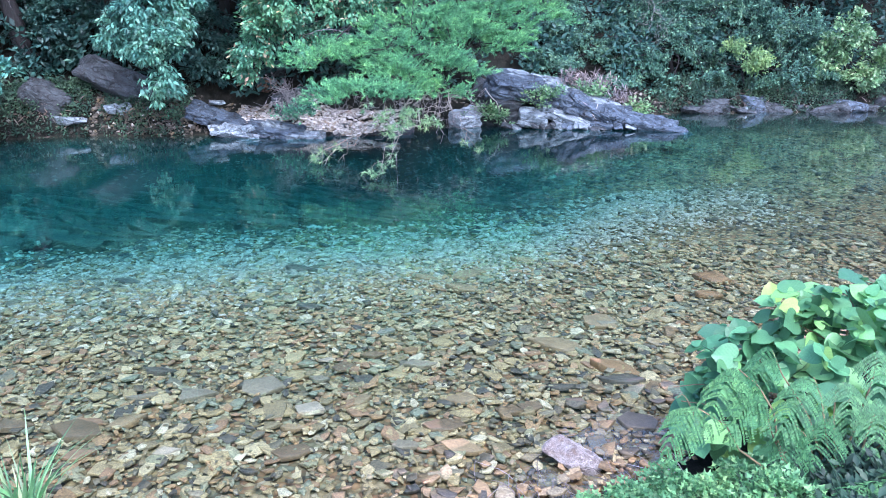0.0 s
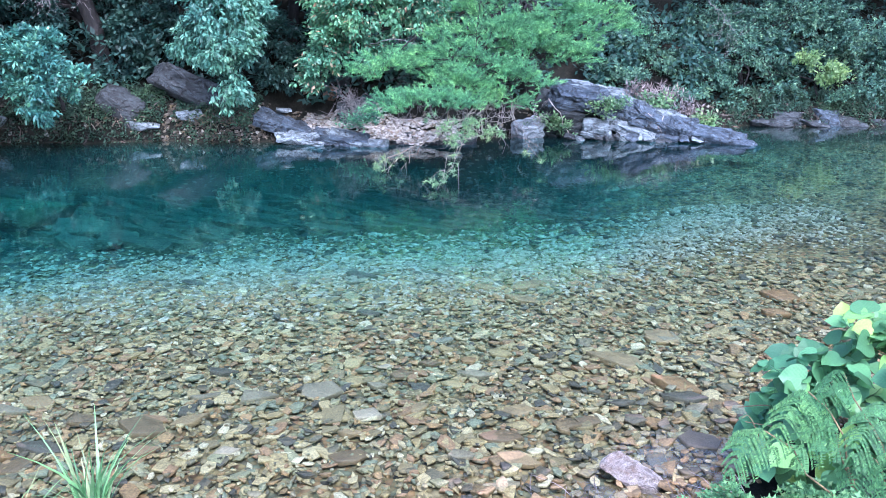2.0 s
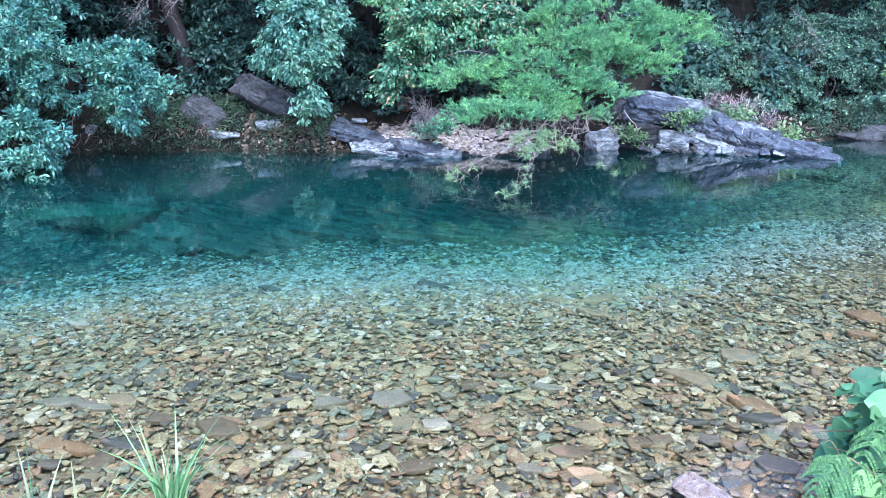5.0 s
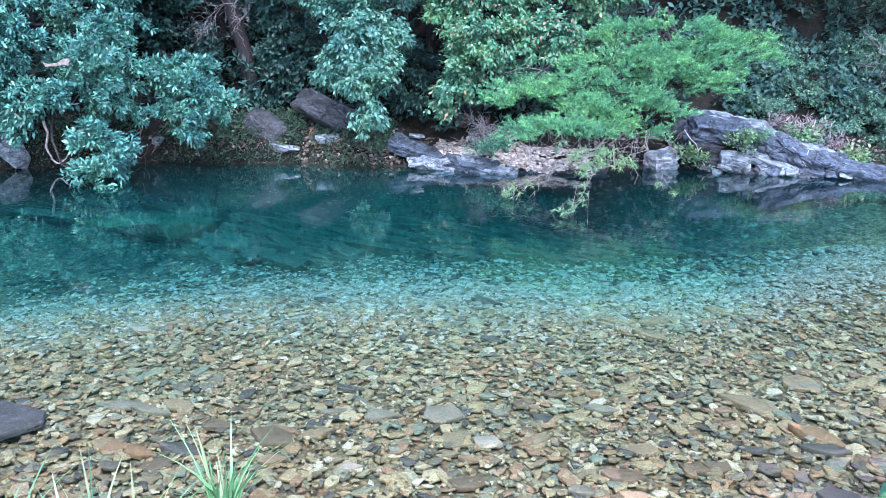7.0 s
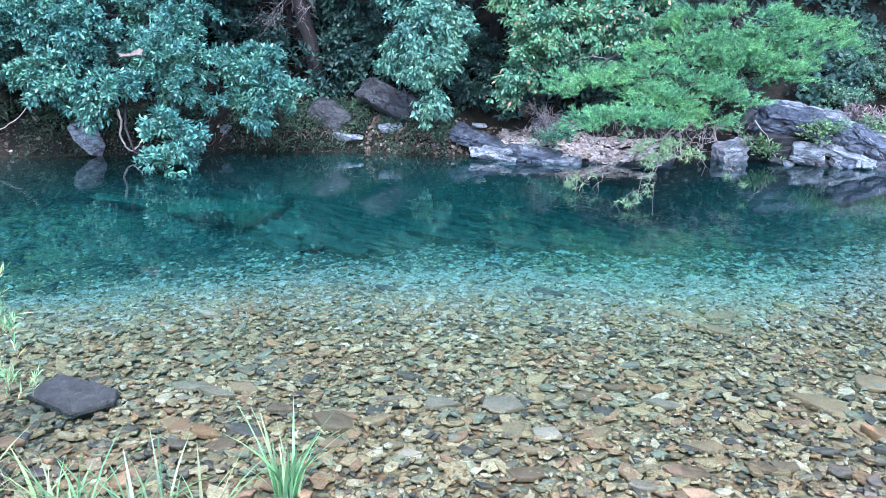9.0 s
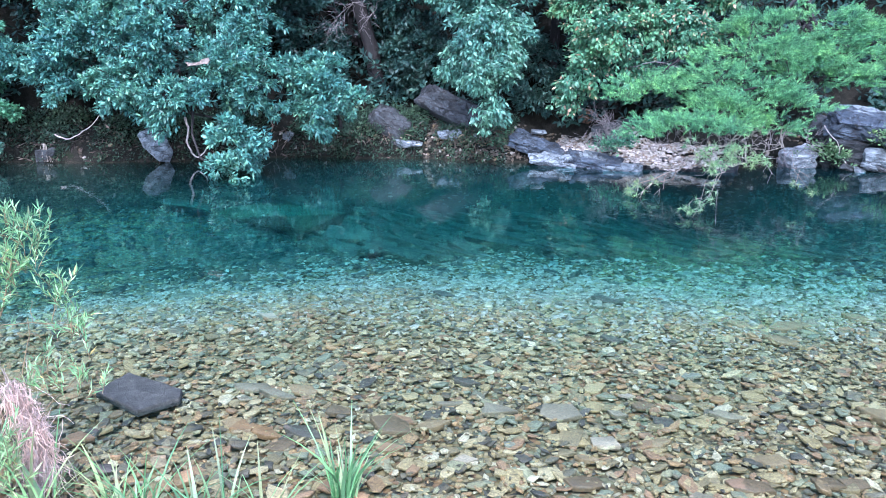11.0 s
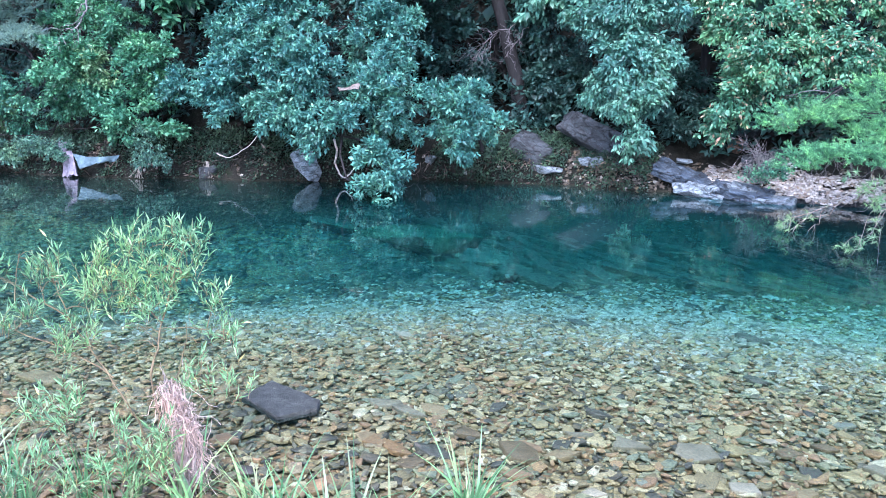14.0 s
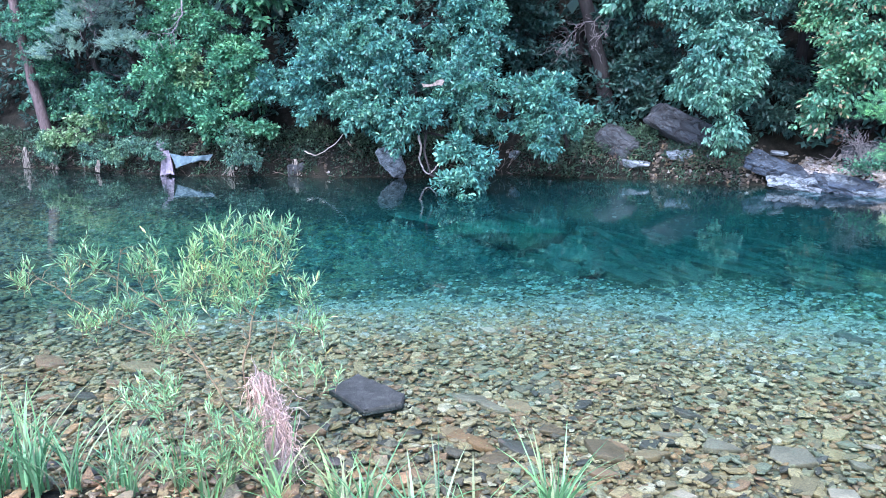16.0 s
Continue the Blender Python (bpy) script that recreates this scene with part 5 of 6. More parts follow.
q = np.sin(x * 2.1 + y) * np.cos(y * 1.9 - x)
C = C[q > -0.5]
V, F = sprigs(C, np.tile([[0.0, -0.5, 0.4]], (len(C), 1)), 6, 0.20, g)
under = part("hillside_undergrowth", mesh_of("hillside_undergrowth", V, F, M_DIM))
tagged(under, "dark leafy undergrowth covering the slope behind the bank", "undergrowth", kind="stuff")
n = 15000
x = g.uniform(-26, 13, n)
e = g.uniform(-0.05, 1.0, n)
y = far_shore(x) + e
q = np.sin(x * 1.9 + 1) + 0.6 * np.sin(x * 5.3)
ok = (q > -1.1) & ((x < -5.6) | (x > 5.5))
C = np.c_[x, y, land(x, y) + g.uniform(0.0, 0.2, n)][ok]
V, F = sprigs(C, np.tile([[0.0, -0.6, 0.5]], (len(C), 1)), 5, 0.085, g)
fringe = part("bank_weeds", mesh_of("bank_weeds", V, F, M_WEED))
n = 3200
x = g.uniform(-26, 13, n)
ok = ((x < -5.8) | (x > 5.5)) & (np.sin(x * 2.7) + np.sin(x * 7.1) > -0.9)
x = x[ok]
y = far_shore(x) + g.uniform(-0.02, 0.5, len(x))
C = np.c_[x, y, land(x, y)]
D = unit(np.c_[g.normal(0, 0.4, len(x)), -0.6 + g.normal(0, 0.3, len(x)), g.normal(-0.1, 0.5, len(x))])
Yv = unit(np.cross(D, g.normal(0, 1, D.shape)))
straw = part("bank_stalks", mesh_of("bank_stalks", *scatter([(0, -0.025, 0), (0, 0.025, 0), (0.6, 0, 0.06), (1, 0, -0.06)], [(0, 1, 2), (0, 2, 3)], C, D, Yv, np.cross(D, Yv), g.uniform(0.12, 0.34, len(x))), M_DRY))
tagged(straw, "dry brown grass stalks and rootlets along the far bank", "straw", kind="stuff")
tagged(fringe, "low weeds and ferns along the foot of the far bank", "weeds", kind="stuff")

# ---------------------------------------------------------------- the near bank
# broad-leaved vine mound
g = np.random.default_rng(501)
mound = thing("vine_mound", "mound of broad blue-green vine leaves beside the water", "shrub", (2.35, 3.55, float(land(2.35, 3.55))))
inv = Matrix.Translation(-Vector(mound.location))
vine_leaf = [mesh_of("leaf", np.array(BROAD) * [1, w, 1] + np.c_[np.zeros(19), np.zeros(19), g.normal(0, 0.012, 19)], BROAD_F, M_VINE, True) for w in (0.95, 1.02, 1.1, 1.18)]


def mound_point(g):
    """A place on the mound's skin and the way out of it."""
    while True:
        d = unit(g.normal(0, 1, 3) + [-0.25, -0.15, 0.55])
        if d[2] > -0.25 or (d[2] > -0.8 and g.uniform() < 0.5):
            return np.array([2.40, 3.85, 0.38]) + d * np.array([1.12, 0.66, 0.74]) * g.uniform(0.84, 1.06), d


rest = []
for i in range(560):
    p, d = mound_point(g)
    a0 = g.uniform(0, 6.28)
    for k in range(3):
        s = g.choice([g.uniform(0.04, 0.07), g.uniform(0.085, 0.135)], p=[0.35, 0.65])
        a = a0 + (k - 1) * 1.75
        out = unit(np.array([d[0], d[1], 0.25]))
        side = np.array([-out[1], out[0], 0])
        D = unit(out * (0.35 + 0.4 * np.cos(a - a0)) + side * np.sin(a - a0) * 0.9 + np.array([0, 0, -0.16]) + g.normal(0, 0.5, 3))
        up = unit(np.array([0, -0.45, 0.9]) + d * 0.5 + g.normal(0, 0.42, 3))
        Yv = unit(np.cross(up, D))
        Zv = np.cross(D, Yv)
        if i < 98:
            ob = part("leaf", vine_leaf[(i + k) % 4], mound)
            ob.matrix_parent_inverse = inv
            ob.matrix_basis = Matrix(((D[0] * s, Yv[0] * s, Zv[0] * s, p[0]), (D[1] * s, Yv[1] * s, Zv[1] * s, p[1]), (D[2] * s, Yv[2] * s, Zv[2] * s, p[2]), (0, 0, 0, 1)))
        else:
            rest.append((p - d * g.uniform(0.0, 0.14), D, Yv, Zv, s))
P, D, Yv, Zv, S = (np.array([r[i] for r in rest]) for i in range(5))
ob = part("inner_leaves", mesh_of("inner_leaves", *scatter(BROAD, BROAD_F, P, D, Yv, Zv, S), M_KUDZU, True), mound)
ob.matrix_parent_inverse = inv
ob["kind"] = "stuff"
stems = []
for i in range(40):
    p, d = mound_point(g)
    stems.append(bent((2.35 + g.normal(0, 0.25), 3.5 + g.normal(0, 0.15), 0.2), p, -0.1, 0.3, 8, 0.009, 0.003, 700 + i))
for i in range(7):
    p, d = mound_point(g)
    stems.append(bent(p, p + np.array([g.normal(-0.1, 0.12), g.normal(0, 0.1), g.uniform(0.12, 0.3)]), -0.05, 0.3, 7, 0.004, 0.0015, 760 + i))
ob = part("stem_tangle", mesh_of("stem_tangle", *tubes(stems, 5), M_STEM, True), mound)
ob.matrix_parent_inverse = inv
ob["kind"] = "stuff"

# feathery fronds below the vine leaves
fern = thing("feathery_shrub", "feathery shrub with twice-divided leaves under the vines", "shrub", (1.75, 3.2, float(land(1.75, 3.2))))
inv = Matrix.Translation(-Vector(fern.location))
FRONDS = []
for i in range(10):
    s = (i % 5 + 0.5 * (i // 5)) / 5
    row = i // 5
    base = np.array([1.30 + 0.78 * s, 3.22 - 0.10 * row + 0.05 * math.sin(i * 2.1), 0.93 - 0.17 * row + 0.07 * math.sin(i * 1.7)])
    FRONDS.append((base, base + np.array([-0.16 + 0.22 * g.uniform(0.0, 1.2) * s, -0.10 + g.normal(0, 0.05), -0.17 + g.normal(0, 0.04)])))
for x, y, z, dx, dz in ((1.78, 2.78, 0.62, -0.24, -0.02), (1.84, 2.74, 0.53, -0.26, -0.03), (1.95, 2.8, 0.70, -0.25, -0.10), (1.10, 3.10, 0.80, -0.14, -0.16)):
    base = np.array([x, y, z])
    FRONDS.append((base, base + np.array([dx, -0.06, dz])))
shoots = [bent((1.75 + 0.1 * math.sin(i), 3.2, 0.2), f_[0], -0.05, 0.15, 7, 0.007, 0.003, 640 + i) for i, f_ in enumerate(FRONDS)]
ob = part("stem_tangle", mesh_of("stem_tangle", *tubes(shoots, 5), M_STEM, True), fern)
ob.matrix_parent_inverse = inv
ob["kind"] = "stuff"
for base, tip in FRONDS:
    rib = bent(base, tip, -0.05 - 0.05 * abs(math.sin(base[0] * 37)), 0.2, 10, 0.003, 0.001, int(base[0] * 1000))
    LV = []
    way = unit(tip - base)
    side = unit(np.cross(way, np.array([0, -0.3, 1.0]) + g.normal(0, 0.3, 3)))
    over = np.cross(side, way)
    for k in range(9):
        s = 0.14 + 0.86 * k / 8
        c = np.array([np.interp(s, np.linspace(0, 1, 10), rib[:, j]) for j in range(3)])
        ln = 0.105 * np.sin(np.pi * (0.2 + 0.72 * s)) * g.uniform(0.9, 1.1)
        for sg in (-1, 1):
            pd = unit(side * sg + way * g.uniform(0.25, 0.6) - over * g.uniform(-0.1, 0.4))
            for q in np.linspace(0.0, 1, 17):
                for s2 in (-1, 1):
                    LV.append((c + pd * ln * q + np.array([0.0, -0.01, -0.045]) * q * q, unit(way * s2 + pd * 0.5 + g.normal(0, 0.08, 3)), 0.0165))
    P, D, S = np.array([a for a, _, _ in LV]), np.array([b_ for _, b_, _ in LV]), np.array([c_ for _, _, c_ in LV])
    Yv = unit(np.cross(np.tile(over, (len(P), 1)) + g.normal(0, 0.1, P.shape), D))
    frond = part("frond", mesh_of("frond", *scatter([(0, 0, 0), (0.5, 0.21, 0), (1, 0, 0), (0.5, -0.21, 0)], LEAF_F, P, D, Yv, np.cross(D, Yv), S), M_FERN), fern)
    frond.matrix_parent_inverse = inv
    rb = part("midrib", mesh_of("midrib", *tubes([rib], 4), M_STEM, True), frond)
    rb.matrix_parent_inverse = inv

# low herbs in front of the mound
g = np.random.default_rng(521)
n = 4300
x = g.uniform(0.12, 1.5, n)
y = g.uniform(2.75, 3.75, n)
ok = (y < 3.20 + 0.34 * np.clip(x - 0.2, 0, 0.8) - 0.2 * np.clip(x - 1.2, 0, 1) + 0.06 * np.sin(x * 19))
C = np.c_[x, y, land(x, y) + g.uniform(0.02, 0.11, n) * (1.2 + np.sin(x * 13) * np.sin(y * 17))][ok]
V, F = sprigs(C, np.tile([[0.0, -0.1, 1.0]], (len(C), 1)) + g.normal(0, 0.25, (len(C), 3)), 6, 0.030, g, template=LOBED, faces=LOBED_F, droop=0.1)
herbs = part("low_herbs", mesh_of("low_herbs", V, F, M_HERB))
n = 650
x, y = g.uniform(1.32, 2.5, n), g.uniform(2.6, 3.3, n)
C = np.c_[x, y, land(x, y) + g.uniform(0.0, 0.10, n)]
V, F = sprigs(C, np.tile([[0.0, -0.3, 1.0]], (n, 1)) + g.normal(0, 0.3, (n, 3)), 6, 0.055, g, droop=0.2)
# darker weed leaves carry the mound's shade in their colour
shade = part("shade_herbs", mesh_of("shade_herbs", V, F, M_WEED))
tagged(shade, "dark leafy herbs in the shade under the vines", "herbs", kind="stuff")
tagged(herbs, "low bright green herbs covering the edge of the bank", "herbs", kind="stuff")
dry = []
for i in range(60):
    x, y = g.uniform(0.1, 1.3), g.uniform(3.3, 3.85)
    z = float(land(x, y))
    dry.append(bent((x, y, z), (x + g.normal(-0.05, 0.12), y + g.normal(0.05, 0.08), z + g.uniform(0.03, 0.12)), -0.02, 0.2, 5, 0.003, 0.001, 900 + i))
ob = part("dry_stalks", mesh_of("dry_stalks", *tubes(dry, 4), M_STALK, True))
tagged(ob, "dry straw-coloured stalks at the water's edge", "straw", kind="stuff")


# grass clumps along the edge
def grass_clump(at, height, blades, seed, group="grass clumps"):
    g = np.random.default_rng(seed)
    clump = thing("grass_clump", "clump of long pale green grass blades at the water's edge", "grass", (at[0], at[1], float(land(at[0], at[1]))), group)
    VV, FF, base = [], [], 0
    for _ in range(int(blades * (1.2 if seed == 600 else 0.42))):
        a = g.uniform(0, 6.28)
        h = 1.45 * height * g.uniform(0.5, 1.1)
        lean = g.uniform(0.15, 0.95) * h
        s = np.linspace(0, 1, 6)
        c = np.c_[g.normal(0, 0.035) + np.cos(a) * lean * s**1.8, g.normal(0, 0.03) + np.sin(a) * lean * s**1.8, h * (s - 0.22 * (lean / h) * s**2)]
        w = 0.0072 * g.uniform(0.7, 1.3) * (1 - s**2.2) + 0.0006
        side = np.array([-np.sin(a + g.normal(0, 0.5)), np.cos(a), 0])
        v = np.concatenate([c - side * w[:, None], c + side * w[:, None]])
        f = [(i, i + 1, 6 + i + 1, 6 + i) for i in range(5)]
        VV.append(v)
        FF.append(np.array(f) + base)
        base += 12
    blades_ob = part("tussock", mesh_of("tussock", np.concatenate(VV), np.concatenate(FF), M_GRASS, True), clump)
    blades_ob["kind"] = "stuff"
    return clump


for i, (x, y, h, n) in enumerate(((-2.07, 3.45, 0.40, 38), (-2.55, 3.05, 0.36, 30), (-2.95, 2.9, 0.34, 34), (-3.2, 2.85, 0.30, 26), (-3.55, 2.75, 0.36, 30), (-2.75, 3.0, 0.28, 20),
                                  (-4.0, 2.4, 0.36, 34), (-4.35, 2.15, 0.40, 44), (-4.7, 1.85, 0.46, 60), (-4.9, 1.75, 0.5, 60), (-4.55, 1.8, 0.42, 50), (-3.8, 2.55, 0.3, 24),
                                  (-4.15, 2.15, 0.4, 40), (-3.0, 2.75, 0.36, 34), (-2.6, 2.9, 0.33, 30), (-5.05, 1.6, 0.5, 50), (-4.75, 1.65, 0.5, 60), (-4.45, 1.95, 0.45, 50), (-3.35, 2.6, 0.36, 34), (-2.3, 3.1, 0.33, 26), (-3.7, 2.35, 0.36, 36), (-2.85, 2.75, 0.33, 30))):
    grass_clump((x, y), h, n, 600 + i)

# the young willow with flood wrack at its foot
g = np.random.default_rng(551)
WROOT = (-4.2, 2.92)
wz = float(land(*WROOT))
willow = thing("young_willow", "young willow shrub with slim pale green leaves", "shrub", (*WROOT, wz))
inv = Matrix.Translation(-Vector(willow.location))
WSTEMS = [((-3.98, 2.95, 0.02), (-3.98, 2.88, 0.65), 0.012), ((-3.98, 2.88, 0.65), (-4.0, 3.0, 0.94), 0.011), ((-4.0, 3.0, 0.94), (-4.22, 2.85, 1.24), 0.007), ((-4.0, 3.0, 0.94), (-3.97, 3.22, 1.45), 0.007),
          ((-4.0, 2.9, 0.02), (-4.02, 2.73, 0.51), 0.010), ((-4.02, 2.73, 0.51), (-4.32, 2.59, 1.03), 0.008), ((-4.32, 2.59, 1.03), (-4.58, 2.24, 1.36), 0.006), ((-4.1, 2.71, 0.66), (-4.51, 2.25, 1.06), 0.007),
          ((-4.51, 2.25, 1.06), (-4.72, 1.98, 1.34), 0.005), ((-4.30, 2.6, 1.0), (-4.40, 2.56, 1.32), 0.005), ((-3.95, 2.95, 0.05), (-3.90, 3.1, 0.93), 0.006), ((-3.98, 2.95, 0.92), (-3.72, 3.28, 0.84), 0.004),
          ((-4.0, 2.8, 0.1), (-4.02, 2.2, 0.62), 0.005), ((-3.95, 2.8, 0.05), (-3.45, 2.98, 0.68), 0.005), ((-3.95, 2.75, 0.05), (-3.62, 2.45, 0.42), 0.005), ((-4.45, 2.36, 1.12), (-4.50, 2.45, 1.42), 0.005)]
CROWN = [(-4.27, 2.79, 1.33), (-4.19, 2.94, 1.4), (-4.12, 3.05, 1.44), (-4.02, 3.19, 1.46), (-3.95, 3.24, 1.38), (-4.06, 3.07, 1.3), (-4.14, 2.93, 1.21), (-4.23, 2.79, 1.2), (-4.01, 3.1, 1.19), (-3.96, 3.18, 1.23), (-4.25, 2.72, 1.1), (-4.14, 2.87, 1.06), (-4.06, 2.96, 1.03), (-3.83, 3.26, 1.07), (-3.75, 3.26, 0.85), (-4.03, 3.03, 1.11)]
ARM = [(-4.56, 2.21, 1.36), (-4.57, 2.16, 1.28), (-4.52, 2.29, 1.33), (-4.37, 2.53, 1.32), (-4.38, 2.49, 1.24), (-4.33, 2.57, 1.24), (-4.68, 1.96, 1.28), (-4.44, 2.27, 1.02), (-4.48, 2.16, 0.98), (-4.38, 2.4, 1.05), (-4.26, 2.54, 0.95), (-4.25, 2.5, 0.85), (-4.18, 2.63, 0.91)]
LOW = [(-4.0, 2.19, 0.68), (-3.9, 2.32, 0.63), (-3.92, 2.26, 0.58), (-3.73, 2.46, 0.48), (-3.6, 2.63, 0.44), (-3.73, 2.31, 0.3), (-3.63, 2.41, 0.25), (-3.6, 2.55, 0.35), (-3.9, 2.1, 0.38), (-3.96, 1.97, 0.38), (-3.79, 2.17, 0.26), (-3.66, 2.45, 0.33), (-3.53, 2.56, 0.26), (-3.42, 3.0, 0.69), (-3.55, 2.84, 0.69)]
shoots = []
for i, (a, b_, r) in enumerate(WSTEMS):
    path = bent(a, b_, -0.02, 0.12, 10, r * 0.75, r * 0.42, 800 + i)
    ob = part("stem", mesh_of("stem", *tubes([path], 7), M_STEM, True), willow)
    ob.matrix_parent_inverse = inv
    shoots.append(path)
LC, LD = [], []
TW = []
for i, (x, y, z) in enumerate(CROWN + ARM + LOW):
    c0 = np.array([x, y, z])
    r = 0.085 if i < len(CROWN) else 0.06 if i < len(CROWN + ARM) else 0.08
    best = min((q for pth in shoots for q in pth[2:, :3]), key=lambda q: np.linalg.norm(q - c0) + 0.5 * max(0, q[2] - c0[2]))
    TW.append(bent(best, c0 - [0, 0, r * 0.6], -0.03, 0.15, 7, 0.004, 0.0025, 1000 + i))
    for k in range(14 if i < len(CROWN) else 8 if i < len(CROWN + ARM) else 10):
        a = c0 + g.normal(0, 0.55, 3) * r - [0, 0, r * 0.5]
        tip = a + unit(g.normal(0, 0.45, 3) + [0, 0, 0.9]) * g.uniform(0.07, 0.17)
        path = bent(a, tip, -0.01, 0.12, 9, 0.0022, 0.001, 1100 + 31 * i + k)
        TW.append(path)
        way = unit(tip - a)
        for j in np.linspace(1.0, 8, 10):
            p = np.array([np.interp(j, np.arange(9), path[:, c]) for c in range(3)])
            LC.append(p)
            LD.append(unit(way * (0.7 + 0.07 * j) + unit(g.normal(0, 1, 3)) * 0.75))
for i in range(46):
    p = shoots[int(g.integers(0, len(shoots)))][int(g.integers(2, 9)), :3]
    TW.append(bent(p, p + g.normal(0, 1, 3) * [0.16, 0.16, 0.08] + [-0.05, 0, 0.03], -0.02, 0.3, 7, 0.0028, 0.001, 4100 + i))
LC, LD = np.array(LC), np.array(LD)
Yv = unit(np.cross(np.array([0, -0.2, 1.0]) + g.normal(0, 0.5, LC.shape), LD))
ob = part("foliage", mesh_of("foliage", *scatter(WISP, LEAF_F, LC, LD, Yv, np.cross(LD, Yv), g.uniform(0.04, 0.08, len(LC))), M_WILLOW), willow)
ob.matrix_parent_inverse = inv
ob["kind"] = "stuff"
ob = part("twig_growth", mesh_of("twig_growth", *tubes(TW, 4), M_STEM, True), willow)
ob.matrix_parent_inverse = inv
ob["kind"] = "stuff"

wrack = thing("flood_wrack", "bundle of bleached straw caught on the willow stems", "straw", (-4.0, 2.9, wz))
inv = Matrix.Translation(-Vector(wrack.location))
ST = []
for i in range(700):
    h = g.uniform(0, 1)
    a = np.array([-3.66 - 0.20 * h + 0.05 * math.sin(3 * h) + g.normal(0, 0.012 + 0.045 * (1 - h)), 2.86 + 0.04 * h + g.normal(0, 0.04), 0.12 + 0.52 * h])
    ST.append(bent(a, a + np.array([g.normal(0.02, 0.07), g.normal(0, 0.05), g.normal(-0.10, 0.12)]), 0.01, 0.35, 5, 0.0028, 0.0012, 1500 + i))
ob = part("straw", mesh_of("straw", *tubes(ST, 3), M_STRAW), wrack)
ob.matrix_parent_inverse = inv

# ---------------------------------------------------------------- twigs, dead wood and odds and ends over the far bank
def sticks(name, label, category, paths, mat, at, sides=5, part_name="twig"):
    ob = thing(name, label, category, at)
    inv = Matrix.Translation(-Vector(at))
    for p in paths:
        q = part(part_name, mesh_of(part_name, *tubes([p], sides), mat, True), ob)
        q.matrix_parent_inverse = inv
    return ob


def spray(a, b_, r, seed, n=9, reach=0.5):
    """A branch with side twigs that fork again."""
    g = np.random.default_rng(seed)
    main = bent(a, b_, -0.05, 0.45, 12, r, r * 0.25, seed)
    out = [main]
    d = np.linalg.norm(np.array(b_) - np.array(a))
    for k in range(n):
        i = 3 + k * 8 // n
        p = main[i, :3]
        q = p + (unit(main[-1, :3] - p) * 0.6 + g.normal(0, 0.6, 3)) * d * reach * g.uniform(0.4, 0.9)
        out.append(bent(p, q, 0, 0.5, 6, main[i, 3] * 0.6, 0.003, seed + k + 1))
        for j in range(2):
            p2 = out[-1 - j][3, :3]
            out.append(bent(p2, p2 + (unit(q - p) + g.normal(0, 0.6, 3)) * d * reach * 0.3, 0, 0.5, 4, 0.004, 0.002, seed + 40 + k * 2 + j))
    return out


sticks("dead_branch", "bleached leafless dead branch in front of a dark trunk", "branch", spray((-9.0, 17.6, 3.9), (-9.95, 17.0, 2.75), 0.011, 21, 20) + spray((-8.8, 17.6, 3.6), (-9.3, 17.3, 2.9), 0.011, 61, 12), M_GREYTWIG, (-9.2, 17.6, 3.6))
sticks("bare_branch", "pale bare branch with a bent tip", "branch", spray((-16.2, 11.2, 4.4), (-16.5, 10.7, 3.1), 0.026, 23, 9, 0.35), M_GREYTWIG, (-16.2, 11.2, 4.3))
sticks("bare_branch", "thin pale bare twigs over the distant shore", "branch", spray((5.2, 22.4, 3.2), (5.9, 21.8, 2.0), 0.009, 24, 12, 0.5), M_GREYTWIG, (5.2, 22.4, 3.1))
sticks("bare_branch", "grey bare twigs in an upstream pine", "branch", spray((-21.6, 11.6, 3.5), (-19.6, 10.9, 4.3), 0.016, 25, 16, 0.5), M_GREYTWIG, (-22.4, 11.9, 3.6))
sticks("bare_branch", "thin pale branch reaching out level from the leaves", "branch", [bent((-3.0, 17.2, 2.1), (-1.6, 16.3, 2.1), -0.05, 0.15, 8, 0.013, 0.006, 26)], M_GREYTWIG, (-3.0, 17.2, 2.1))
sticks("hooked_root", "pale curved root dipping towards the water", "root", [bent((-12.4, 14.7, 1.0), (-12.0, 14.35, 0.25), 0.12, 0.3, 10, 0.03, 0.02, 27), bent((-12.0, 14.35, 0.25), (-11.6, 14.35, 0.35), 0.14, 0.2, 8, 0.02, 0.012, 28)], M_DEAD, (-12.4, 14.7, 1.0), 7, "root")
sticks("hooked_root", "thin curved root against the earthy bank", "root", [bent((-15.1, 13.5, 0.62), (-14.4, 13.55, 0.65), 0.10, 0.2, 8, 0.018, 0.012, 29), bent((-14.4, 13.55, 0.65), (-13.9, 13.7, 1.1), 0.06, 0.2, 8, 0.014, 0.008, 30)], M_DEAD, (-14.9, 13.5, 0.6), 6, "root")

# hanging dead twigs of the pine, with green tips, and a vine that dips into the water
TW = (spray((-0.5, 15.6, 0.95), (-2.05, 13.4, 0.16), 0.018, 71, 8, 0.22) + spray((-0.3, 15.4, 1.05), (-0.78, 12.1, 0.50), 0.018, 72, 8, 0.22)
      + spray((0.1, 15.6, 1.1), (-0.2, 13.8, 0.78), 0.012, 73, 7, 0.4) + spray((-0.2, 15.5, 1.1), (-1.0, 14.4, 0.62), 0.012, 74, 7, 0.4))
sticks("hanging_twigs", "brown drooping twigs of the pine dipping towards the water", "branch", TW, M_TWIG, (-0.4, 15.5, 1.1))
g = np.random.default_rng(77)
ends = np.array([p[-1, :3] for p in TW if p[-1, 1] < 14.2])
C = np.repeat(ends, 4, 0) + g.normal(0, 0.045, (len(ends) * 4, 3))
